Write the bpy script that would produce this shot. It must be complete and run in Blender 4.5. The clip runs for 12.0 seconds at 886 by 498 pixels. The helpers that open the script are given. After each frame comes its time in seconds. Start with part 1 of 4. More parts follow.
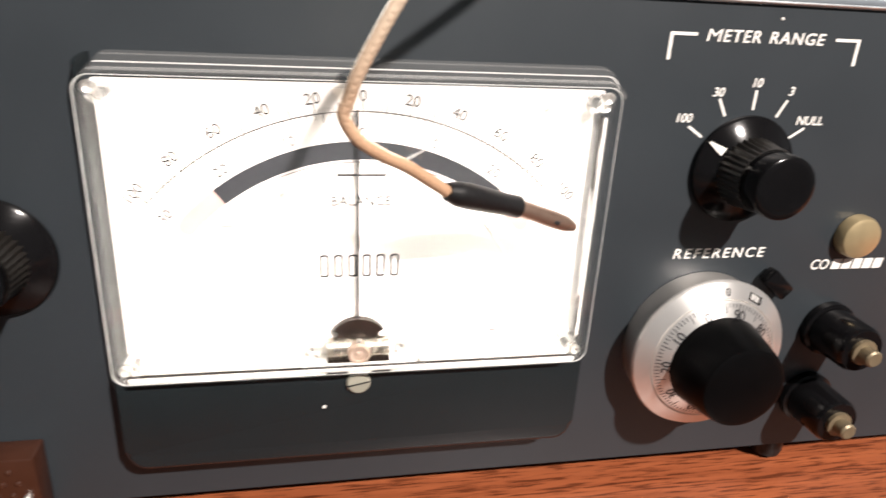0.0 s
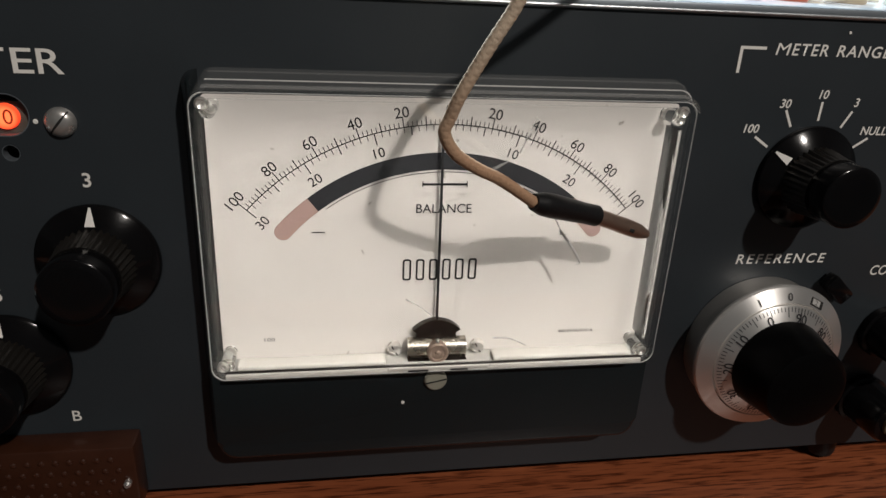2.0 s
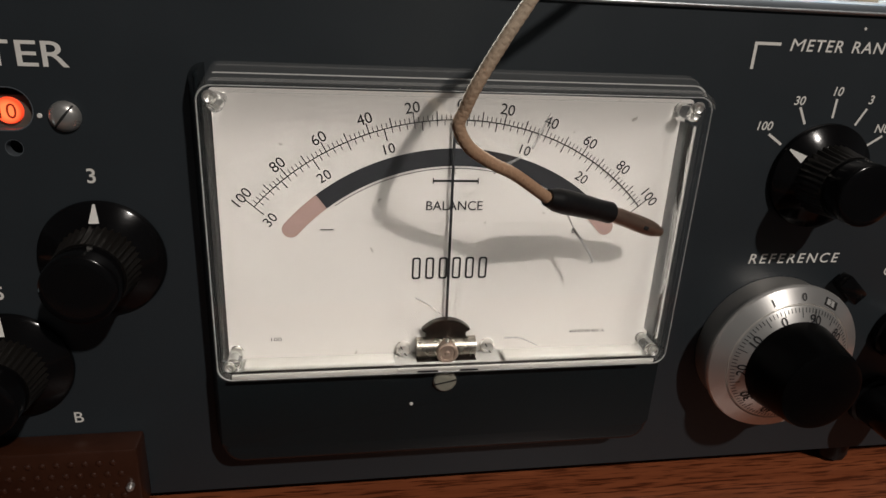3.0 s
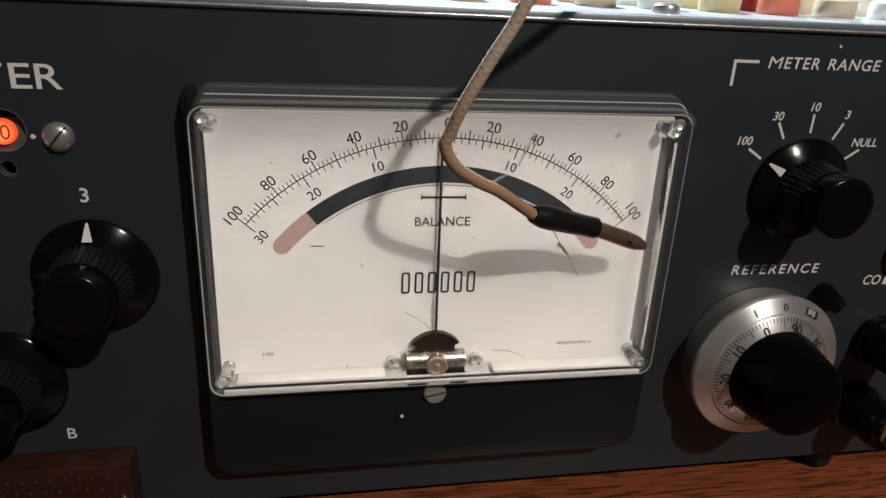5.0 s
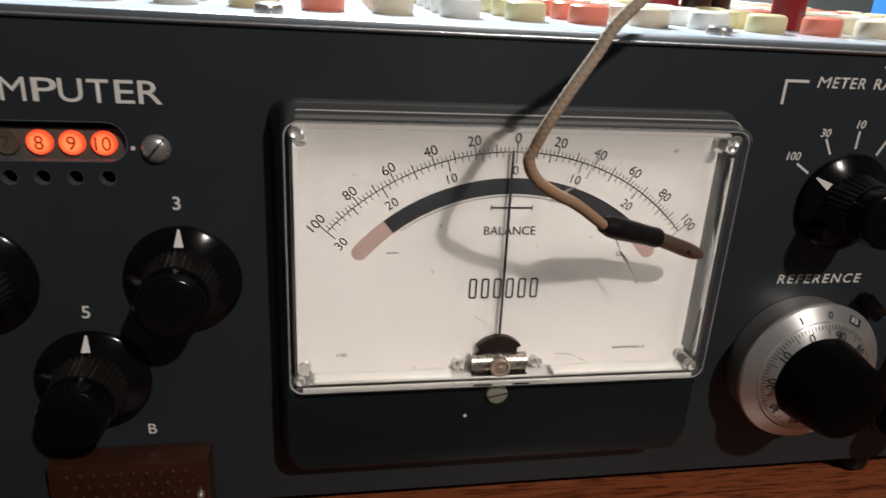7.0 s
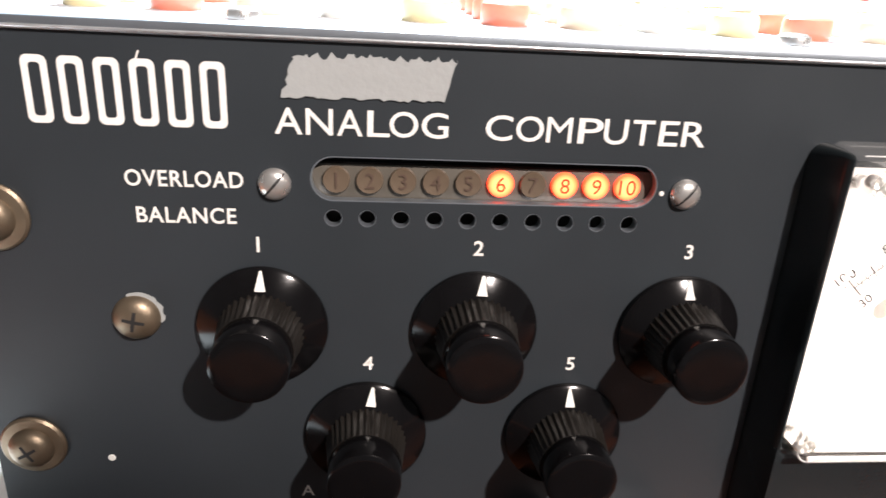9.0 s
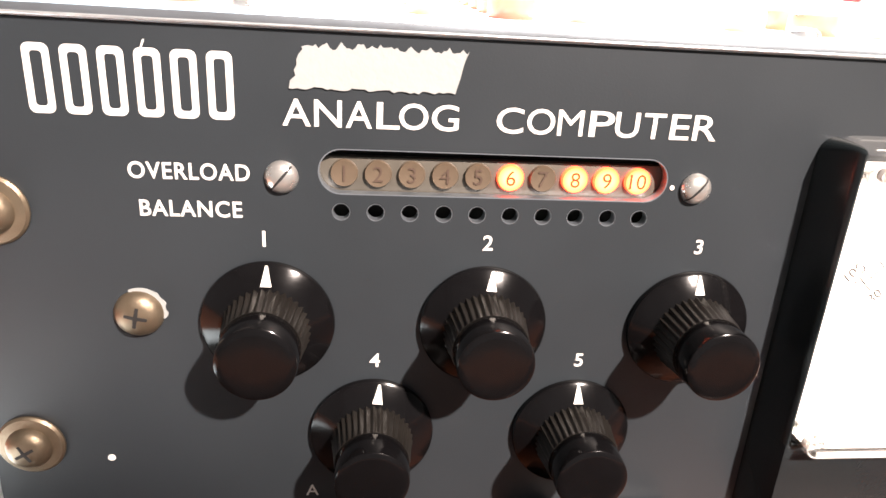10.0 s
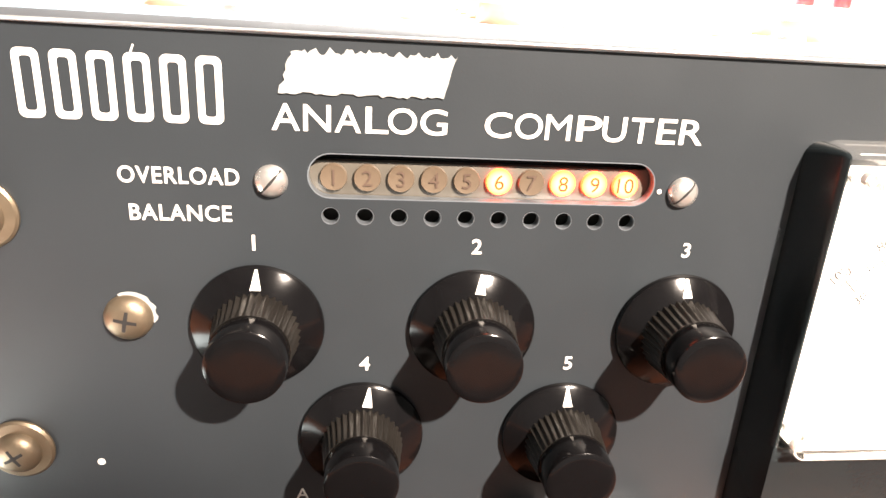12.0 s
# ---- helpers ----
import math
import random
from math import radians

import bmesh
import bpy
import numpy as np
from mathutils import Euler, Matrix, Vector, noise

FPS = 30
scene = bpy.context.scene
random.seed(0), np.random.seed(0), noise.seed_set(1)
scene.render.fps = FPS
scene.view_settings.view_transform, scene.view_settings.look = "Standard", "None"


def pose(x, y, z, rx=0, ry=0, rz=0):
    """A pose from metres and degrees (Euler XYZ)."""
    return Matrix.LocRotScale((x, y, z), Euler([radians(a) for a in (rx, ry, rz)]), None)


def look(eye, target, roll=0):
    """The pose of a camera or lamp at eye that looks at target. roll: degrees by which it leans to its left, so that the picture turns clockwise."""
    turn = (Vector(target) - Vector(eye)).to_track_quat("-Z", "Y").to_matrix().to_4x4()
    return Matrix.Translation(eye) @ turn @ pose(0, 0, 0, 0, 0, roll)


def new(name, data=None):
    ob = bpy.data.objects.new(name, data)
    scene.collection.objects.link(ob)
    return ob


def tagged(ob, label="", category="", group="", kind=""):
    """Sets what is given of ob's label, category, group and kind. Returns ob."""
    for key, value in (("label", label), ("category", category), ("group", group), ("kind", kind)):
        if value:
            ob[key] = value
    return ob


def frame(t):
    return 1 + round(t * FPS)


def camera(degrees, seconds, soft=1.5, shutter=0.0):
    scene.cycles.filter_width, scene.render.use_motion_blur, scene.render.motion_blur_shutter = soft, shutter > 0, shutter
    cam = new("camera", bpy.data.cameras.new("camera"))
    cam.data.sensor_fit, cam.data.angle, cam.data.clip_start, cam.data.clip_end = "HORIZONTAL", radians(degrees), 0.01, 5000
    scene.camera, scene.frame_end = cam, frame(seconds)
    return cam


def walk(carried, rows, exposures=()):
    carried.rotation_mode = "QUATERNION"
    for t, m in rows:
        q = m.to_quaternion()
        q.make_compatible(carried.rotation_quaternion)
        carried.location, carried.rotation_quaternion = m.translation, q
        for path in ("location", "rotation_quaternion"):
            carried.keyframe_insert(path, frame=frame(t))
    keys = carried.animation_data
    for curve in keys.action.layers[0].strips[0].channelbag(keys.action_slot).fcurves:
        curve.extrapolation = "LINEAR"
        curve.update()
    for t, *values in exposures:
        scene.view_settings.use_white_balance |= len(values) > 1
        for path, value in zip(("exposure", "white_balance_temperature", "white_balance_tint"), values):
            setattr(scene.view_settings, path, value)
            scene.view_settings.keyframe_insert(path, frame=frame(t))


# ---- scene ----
cam = camera(65.8, 12.0, 1.5, 0.5)
PATH = [
    (0, (0.00492, -0.19122, 0.15548), (0.10144, 0.26402, -0.02738), 3.27),
    (0.5, (-0.00941, -0.19242, 0.15841), (0.07314, 0.26091, -0.03568), 2.93),
    (1, (-0.00966, -0.19456, 0.15945), (0.07006, 0.26079, -0.03108), 2.60),
    (1.5, (-0.01232, -0.19545, 0.16149), (0.06742, 0.26055, -0.02747), 2.81),
    (2, (-0.01314, -0.19664, 0.16136), (0.06747, 0.25986, -0.02602), 2.93),
    (2.5, (-0.01497, -0.19346, 0.15899), (0.06565, 0.26378, -0.02657), 2.91),
    (3, (-0.01610, -0.19386, 0.15756), (0.06587, 0.26423, -0.02529), 3.04),
    (3.5, (-0.01452, -0.19478, 0.15749), (0.07186, 0.26275, -0.02472), 3.04),
    (5.5, (-0.01633, -0.19767, 0.16184), (0.07210, 0.26149, -0.01524), 2.85),
    (6, (-0.01741, -0.19885, 0.16121), (0.07028, 0.25995, -0.01715), 2.81),
    (6.2, (-0.0200, -0.1990, 0.1610), (0.335, 1.640, -0.540), 3.0),
    (6.5, (-0.02752, -0.20092, 0.16299), (0.05972, 0.25877, -0.01330), 3.27),
    (7, (-0.03704, -0.20390, 0.16419), (0.04808, 0.25754, -0.00851), 3.18),
    (7.2, (-0.0430, -0.2035, 0.1655), (0.261, 1.651, -0.516), 2.9),
    (7.5, (-0.06465, -0.19792, 0.16750), (-0.00689, 0.26737, -0.00618), 2.16),
    (7.7, (-0.08395, -0.19191, 0.16941), (-0.03214, 0.27292, -0.00737), 1.97),
    (9.3, (-0.16960, -0.16678, 0.16432), (-0.12269, 0.29943, -0.01017), 3.16),
    (9.5, (-0.17072, -0.16654, 0.16335), (-0.11962, 0.30013, -0.00871), 3.26),
    (10, (-0.16920, -0.16605, 0.16286), (-0.11398, 0.29968, -0.01048), 3.38),
    (10.5, (-0.16578, -0.16682, 0.16363), (-0.10639, 0.29882, -0.00855), 3.38),
    (11, (-0.16387, -0.16806, 0.16434), (-0.10320, 0.29766, -0.00721), 3.66),
    (11.5, (-0.16578, -0.16757, 0.16287), (-0.10525, 0.29842, -0.00799), 3.69),
    (12, (-0.16761, -0.16727, 0.16297), (-0.10928, 0.29941, -0.00676), 3.43),
]
# exposure of the clip's camera on the way
EXPOSURES = [(0.0, 2.2, 6500, 9), (0.3, 1.70, 6600, 9), (0.6, 1.03, 6600, 8), (1.0, 0.50, 6500, 7), (1.5, 0.26, 6450, 6), (2.5, -0.04, 6450, 6),
             (5.5, 0.02, 6500, 8), (7.0, 0.03, 6500, 8), (7.7, 0.2, 6450, 8), (9.3, 2.44, 6700, 14), (10.0, 3.02, 7000, 15), (11.0, 3.43, 7250, 14), (12.0, 3.58, 7350, 12)]
walk(cam, [(t, look(eye, target, roll)) for t, eye, target, roll in PATH], EXPOSURES)

# ---- light ----
world = bpy.data.worlds.new("world")
world.use_nodes = True
world.node_tree.nodes["Background"].inputs[0].default_value = (0.8, 0.88, 1.0, 1)
world.node_tree.nodes["Background"].inputs[1].default_value = 0.08
scene.world = world


def lamp(name, eye, target, watts, size, colour):
    data = bpy.data.lights.new(name, "AREA")
    data.shape, data.size, data.energy, data.color = "DISK", size, watts, colour
    ob = new(name, data)
    ob.matrix_world = look(eye, target)
    return ob


# unseen lamp: its cone edge imitates a shadow over the panel's foot, far side
data = bpy.data.lights.new("room_lamp", "SPOT")
data.energy, data.color, data.shadow_soft_size = 69.0, (1.0, 0.905, 0.855), 0.025
data.spot_size, data.spot_blend = math.radians(47.2), 0.17
new("room_lamp", data).matrix_world = look((0.55, -1.30, 1.25), (0.25, 0.0, 0.70))
lamp("back_lamp", (-0.04, 0.82, 0.95), (0.0, 0.10, 0.10), 45.0, 0.12, (0.80, 0.92, 1.0))


# ---- materials ----
def material(name, colour, rough=0.5, metal=0.0, vary=0.12, scale=40.0, bump=0.0, bump_scale=300.0, spec=0.5, coat=0.0):
    """A plain surface with blotches at one scale and fine relief at another."""
    m = bpy.data.materials.new(name)
    m.use_nodes = True
    nt = m.node_tree
    b = nt.nodes["Principled BSDF"]
    b.inputs["Roughness"].default_value, b.inputs["Metallic"].default_value = rough, metal
    b.inputs["Specular IOR Level"].default_value = spec
    b.inputs["Coat Weight"].default_value = coat
    tc = nt.nodes.new("ShaderNodeTexCoord")
    n = nt.nodes.new("ShaderNodeTexNoise")
    n.inputs["Scale"].default_value, n.inputs["Detail"].default_value = scale, 6
    nt.links.new(tc.outputs["Object"], n.inputs["Vector"])
    mix = nt.nodes.new("ShaderNodeMix")
    mix.data_type = "RGBA"
    mix.inputs["A"].default_value = (*[c * (1 - vary) for c in colour], 1)
    mix.inputs["B"].default_value = (*[min(1, c * (1 + vary)) for c in colour], 1)
    nt.links.new(n.outputs["Fac"], mix.inputs["Factor"])
    nt.links.new(mix.outputs["Result"], b.inputs["Base Color"])
    r = nt.nodes.new("ShaderNodeMapRange")
    r.inputs["To Min"].default_value, r.inputs["To Max"].default_value = rough * 0.85, min(1, rough * 1.15)
    nt.links.new(n.outputs["Fac"], r.inputs["Value"])
    nt.links.new(r.outputs["Result"], b.inputs["Roughness"])
    if bump:
        f = nt.nodes.new("ShaderNodeTexNoise")
        f.inputs["Scale"].default_value, f.inputs["Detail"].default_value = bump_scale, 3
        nt.links.new(tc.outputs["Object"], f.inputs["Vector"])
        bm_node = nt.nodes.new("ShaderNodeBump")
        bm_node.inputs["Strength"].default_value, bm_node.inputs["Distance"].default_value = bump, 0.0004
        nt.links.new(f.outputs["Fac"], bm_node.inputs["Height"])
        nt.links.new(bm_node.outputs["Normal"], b.inputs["Normal"])
    return m


def wood_material(name, dark, light, rough):
    m = material(name, light, rough, bump=0.15, bump_scale=500)
    nt = m.node_tree
    b = nt.nodes["Principled BSDF"]
    tc = nt.nodes.new("ShaderNodeTexCoord")
    mp = nt.nodes.new("ShaderNodeMapping")
    mp.inputs["Scale"].default_value = (9, 230, 230)
    nt.links.new(tc.outputs["Object"], mp.inputs["Vector"])
    a = nt.nodes.new("ShaderNodeTexNoise")
    a.inputs["Scale"].default_value, a.inputs["Detail"].default_value, a.inputs["Distortion"].default_value = 1.0, 8, 0.6
    nt.links.new(mp.outputs["Vector"], a.inputs["Vector"])
    mp2 = nt.nodes.new("ShaderNodeMapping")
    mp2.inputs["Scale"].default_value = (75, 1100, 1100)
    nt.links.new(tc.outputs["Object"], mp2.inputs["Vector"])
    f = nt.nodes.new("ShaderNodeTexNoise")
    f.inputs["Scale"].default_value, f.inputs["Detail"].default_value = 1.0, 4
    nt.links.new(mp2.outputs["Vector"], f.inputs["Vector"])
    ramp = nt.nodes.new("ShaderNodeValToRGB")
    ramp.color_ramp.elements[0].position, ramp.color_ramp.elements[0].color = 0.32, (*dark, 1)
    ramp.color_ramp.elements[1].position, ramp.color_ramp.elements[1].color = 0.68, (*light, 1)
    nt.links.new(a.outputs["Fac"], ramp.inputs["Fac"])
    pores = nt.nodes.new("ShaderNodeValToRGB")
    pores.color_ramp.elements[0].position, pores.color_ramp.elements[0].color = 0.38, (0.36, 0.31, 0.29, 1)
    pores.color_ramp.elements[1].position, pores.color_ramp.elements[1].color = 0.50, (1, 1, 1, 1)
    nt.links.new(f.outputs["Fac"], pores.inputs["Fac"])
    mul = nt.nodes.new("ShaderNodeMix")
    mul.data_type, mul.blend_type = "RGBA", "MULTIPLY"
    mul.inputs["Factor"].default_value = 1.0
    nt.links.new(ramp.outputs["Color"], mul.inputs["A"])
    nt.links.new(pores.outputs["Color"], mul.inputs["B"])
    nt.links.new(mul.outputs["Result"], b.inputs["Base Color"])
    return m


def clear_material(name, colour=(1, 1, 1), rough=0.0, ior=1.45):
    m = bpy.data.materials.new(name)
    m.use_nodes = True
    b = m.node_tree.nodes["Principled BSDF"]
    b.inputs["Base Color"].default_value = (*colour, 1)
    b.inputs["Transmission Weight"].default_value = 1.0
    b.inputs["Roughness"].default_value, b.inputs["IOR"].default_value = rough, ior
    return m


def glowing(name, colour, strength):
    m = material(name, colour, 0.4)
    b = m.node_tree.nodes["Principled BSDF"]
    b.inputs["Emission Color"].default_value = (*colour, 1)
    b.inputs["Emission Strength"].default_value = strength
    return m


PAINT = material("charcoal_paint", (0.0232, 0.0288, 0.0335), 0.42, vary=0.16, scale=25, bump=0.05, bump_scale=1500)
METER_BLACK = material("meter_plastic", (0.012, 0.0165, 0.0185), 0.24, vary=0.1, scale=60, bump=0.04, bump_scale=900, spec=0.36)
PRINT = material("white_print", (0.82, 0.80, 0.75), 0.55, vary=0.10, scale=250)
BAKELITE = material("black_bakelite", (0.0042, 0.0040, 0.0044), 0.15, vary=0.3, scale=120, bump=0.03, bump_scale=900, spec=0.22)
HUB = material("matt_black_plastic", (0.0022, 0.0022, 0.0024), 0.30, vary=0.2, scale=150, bump=0.05, bump_scale=900, spec=0.09)
GRIP = material("worn_bakelite", (0.013, 0.0115, 0.010), 0.33, vary=0.3, scale=150, bump=0.1, bump_scale=1200)
ALU = material("satin_aluminium", (0.82, 0.80, 0.77), 0.36, metal=0.82, vary=0.06, scale=80)
SIDE = material("dark_spun_metal", (0.60, 0.58, 0.55), 0.40, metal=1.0, vary=0.06, scale=80)
for spun_metal in (ALU, SIDE):
    nt = spun_metal.node_tree
    spun, shiny = nt.nodes.new("ShaderNodeTangent"), nt.nodes["Principled BSDF"]
    spun.direction_type, spun.axis = "RADIAL", "Y"
    shiny.inputs["Anisotropic"].default_value, shiny.inputs["Anisotropic Rotation"].default_value = 0.6, 0.25
    nt.links.new(spun.outputs["Tangent"], shiny.inputs["Tangent"])
EDGE = material("dull_aluminium", (0.36, 0.40, 0.44), 0.42, metal=0.85, vary=0.12, scale=60, bump=0.1, bump_scale=900)
DECK = material("white_deck", (0.60, 0.635, 0.69), 0.13, vary=0.05, scale=30, bump=0.04)
BEAD = material("bead_glint", (0.78, 0.81, 0.84), 0.30, metal=0.8, vary=0.25, scale=300, bump=0.2, bump_scale=600)
NICKEL = material("nickel", (0.68, 0.66, 0.63), 0.28, metal=0.8, vary=0.15, scale=200, bump=0.1, bump_scale=800)
BRIDGE = material("old_nickel", (0.44, 0.40, 0.345), 0.27, metal=1.0, vary=0.2, scale=250, bump=0.1, bump_scale=900)
MOVEMENT = material("blackened_steel", (0.016, 0.012, 0.010), 0.18, metal=0.2, vary=0.2, scale=200)
BOSS = material("rosy_brass", (0.36, 0.27, 0.22), 0.35, metal=0.6, vary=0.15, scale=300)
CADMIUM = material("aged_cadmium", (0.23, 0.180, 0.125), 0.42, metal=0.75, vary=0.25, scale=220, bump=0.2, bump_scale=900)
BRASS = material("yellow_brass", (0.44, 0.35, 0.20), 0.38, metal=0.6, vary=0.15, scale=200)
OLD_BRASS = material("dull_brass", (0.20, 0.16, 0.10), 0.48, metal=0.5, vary=0.2, scale=250)
# near-black that stands in for the shade inside slots, gaps and windows
DARK = material("recess_shade", (0.012, 0.011, 0.011), 0.7)
FACE = material("ivory_card", (0.73, 0.695, 0.66), 0.6, vary=0.035, scale=45, bump=0.03)
LIP = material("grey_lip", (0.42, 0.41, 0.39), 0.4, vary=0.06)
FOOT = material("cream_plastic", (0.62, 0.60, 0.56), 0.22, vary=0.08, scale=150)
nt = FACE.node_tree
spot, spot_ramp, spot_mix, tco = nt.nodes.new("ShaderNodeTexNoise"), nt.nodes.new("ShaderNodeValToRGB"), nt.nodes.new("ShaderNodeMix"), nt.nodes.new("ShaderNodeTexCoord")
spot.inputs["Scale"].default_value, spot.inputs["Detail"].default_value = 330, 2
spot_ramp.color_ramp.elements[0].position, spot_ramp.color_ramp.elements[0].color = 0.23, (0.55, 0.53, 0.50, 1)
spot_ramp.color_ramp.elements[1].position, spot_ramp.color_ramp.elements[1].color = 0.30, (1, 1, 1, 1)
spot_mix.data_type, spot_mix.blend_type = "RGBA", "MULTIPLY"
spot_mix.inputs["Factor"].default_value = 1.0
nt.links.new(tco.outputs["Object"], spot.inputs["Vector"])
nt.links.new(spot.outputs["Fac"], spot_ramp.inputs["Fac"])
nt.links.new(nt.nodes["Mix"].outputs["Result"], spot_mix.inputs["A"])
nt.links.new(spot_ramp.outputs["Color"], spot_mix.inputs["B"])
nt.links.new(spot_mix.outputs["Result"], nt.nodes["Principled BSDF"].inputs["Base Color"])
INK = material("black_ink", (0.012, 0.012, 0.014), 0.5)
BAND = material("blue_black_band", (0.026, 0.027, 0.031), 0.5, vary=0.1)
PINK = material("faded_pink_band", (0.43, 0.29, 0.26), 0.55, vary=0.06)
CLEAR = clear_material("clear_styrene", (0.97, 0.985, 0.98))


def veiled(name, amount):
    """Clear plastic with a pale share, which also paints sheen on the cover's edges."""
    m = bpy.data.materials.new(name)
    m.use_nodes = True
    nt = m.node_tree
    veil, pass_on, both = nt.nodes["Principled BSDF"], nt.nodes.new("ShaderNodeBsdfTransparent"), nt.nodes.new("ShaderNodeMixShader")
    veil.inputs["Base Color"].default_value, veil.inputs["Roughness"].default_value = (0.75, 0.75, 0.73, 1), 0.08
    both.inputs["Fac"].default_value = amount
    nt.links.new(pass_on.outputs[0], both.inputs[1])
    nt.links.new(veil.outputs[0], both.inputs[2])
    nt.links.new(both.outputs[0], nt.nodes["Material Output"].inputs["Surface"])
    return m


EDGE_VEIL = veiled("edge_glint", 0.58)
TOP_VEIL = veiled("top_sheen", 0.36)
BRISTLE = veiled("pale_bristle", 0.85)
FAINT_VEIL = veiled("faint_scratch", 0.28)
RIDGE_VEIL = veiled("cover_ridge", 0.24)
WALL_VEIL = veiled("cover_wall", 0.09)
AMBER = material("amber_strip", (0.100, 0.090, 0.074), 0.35, vary=0.2, scale=200)
LAMP_OFF = material("unlit_lamp", (0.120, 0.089, 0.062), 0.3, vary=0.2, scale=300)
LAMP_ON = glowing("lit_lamp", (1.0, 0.16, 0.05), 1.25)
nt = LAMP_ON.node_tree
grad, ramp, tco, scl = nt.nodes.new("ShaderNodeTexGradient"), nt.nodes.new("ShaderNodeValToRGB"), nt.nodes.new("ShaderNodeTexCoord"), nt.nodes.new("ShaderNodeMapping")
grad.gradient_type, scl.inputs["Scale"].default_value = "SPHERICAL", (250, 250, 250)
ramp.color_ramp.elements[0].position, ramp.color_ramp.elements[0].color = 0.10, (0.75, 0.035, 0.012, 1)
ramp.color_ramp.elements[1].position, ramp.color_ramp.elements[1].color = 0.45, (1.0, 0.20, 0.065, 1)
nt.links.new(tco.outputs["Object"], scl.inputs["Vector"])
nt.links.new(scl.outputs["Vector"], grad.inputs["Vector"])
nt.links.new(grad.outputs["Fac"], ramp.inputs["Fac"])
nt.links.new(ramp.outputs["Color"], nt.nodes["Principled BSDF"].inputs["Emission Color"])
DIGIT_OFF = material("unlit_digit", (0.090, 0.060, 0.045), 0.4)
DIGIT_ON = glowing("lamp_digit", (0.34, 0.025, 0.008), 0.45)
TAPE = material("paper_tape", (0.335, 0.35, 0.345), 0.75, vary=0.08, scale=300, bump=0.3, bump_scale=700)
BROWN = material("brown_phenolic", (0.042, 0.0145, 0.0075), 0.32, vary=0.3, scale=160, bump=0.1)
BRAID = material("tan_braid", (0.58, 0.46, 0.34), 0.8, vary=0.22, scale=400, bump=0.5, bump_scale=2500)
PIN = material("tarnished_pin", (0.31, 0.215, 0.165), 0.34, metal=0.75, vary=0.2, scale=250, bump=0.1)
RUBBER = material("black_rubber", (0.007, 0.007, 0.0075), 0.45, vary=0.2, bump=0.15, bump_scale=900, spec=0.35)
JACKS = {
    "red": material("red_plastic", (0.80, 0.23, 0.15), 0.30, vary=0.06, scale=200),
    "beige": material("beige_plastic", (0.72, 0.62, 0.46), 0.32, vary=0.06, scale=200),
    "white": material("white_plastic", (0.80, 0.78, 0.72), 0.32, vary=0.05, scale=200),
    "yellow": material("yellowed_plastic", (0.70, 0.60, 0.34), 0.32, vary=0.06, scale=200),
}
# warm light below and cool light above, painted into the cord's colour by height
nt = BRAID.node_tree
tco, sep, light_fade, tint = nt.nodes.new("ShaderNodeTexCoord"), nt.nodes.new("ShaderNodeSeparateXYZ"), nt.nodes.new("ShaderNodeMapRange"), nt.nodes.new("ShaderNodeMix")
tint.data_type = "RGBA"
tint.inputs["A"].default_value = (0.43, 0.26, 0.155, 1)
light_fade.inputs["From Min"].default_value, light_fade.inputs["From Max"].default_value = 0.120, 0.150
nt.links.new(tco.outputs["Object"], sep.inputs["Vector"])
nt.links.new(sep.outputs["Z"], light_fade.inputs["Value"])
nt.links.new(light_fade.outputs["Result"], tint.inputs["Factor"])
nt.links.new(nt.nodes["Mix"].outputs["Result"], tint.inputs["B"])
nt.links.new(tint.outputs["Result"], nt.nodes["Principled BSDF"].inputs["Base Color"])
MAROON = material("maroon_plastic", (0.25, 0.018, 0.022), 0.3)
WOOD = wood_material("red_brown_veneer", (0.21, 0.055, 0.021), (0.34, 0.098, 0.038), 0.36)
PAPER = material("white_paper", (0.80, 0.80, 0.78), 0.8, vary=0.03)
PALE_WALL = material("pale_wall_paint", (0.72, 0.72, 0.70), 0.8, vary=0.04, scale=3)
WALL = material("wall_paint", (0.11, 0.10, 0.095), 0.8, vary=0.04, scale=3)
CEIL = material("ceiling_paint", (0.24, 0.23, 0.22), 0.85, vary=0.03, scale=3)
CARPET = material("carpet", (0.11, 0.09, 0.075), 0.9, vary=0.2, scale=60)


# ---- building helpers ----
def shade(me, angle=35):
    me.shade_smooth()
    me.set_sharp_from_angle(angle=radians(angle))
    return me


def mesh_of(name, bm, smooth=True):
    me = bpy.data.meshes.new(name)
    bmesh.ops.recalc_face_normals(bm, faces=bm.faces)
    bm.to_mesh(me)
    bm.free()
    return shade(me) if smooth else me


def part(name, data, mat, parent, label="", m=None):
    """Links a bmesh or mesh as ONE object under a thing or a part."""
    me = data if isinstance(data, bpy.types.Mesh) else mesh_of(name, data)
    if mat and not me.materials:
        me.materials.append(mat)
    ob = new(name, me)
    if parent:
        ob.parent = parent
    if m:
        ob.matrix_basis = m
    if label:
        ob["label"] = label
    return ob


def box(x0, x1, y0, y1, z0, z1, bevel=0.0, seg=2):
    bm = bmesh.new()
    bmesh.ops.create_cube(bm, size=1)
    for v in bm.verts:
        v.co = Vector((x0 if v.co.x < 0 else x1, y0 if v.co.y < 0 else y1, z0 if v.co.z < 0 else z1))
    if bevel:
        bmesh.ops.bevel(bm, geom=bm.edges[:], offset=bevel, segments=seg, affect="EDGES", profile=0.5)
    return bm


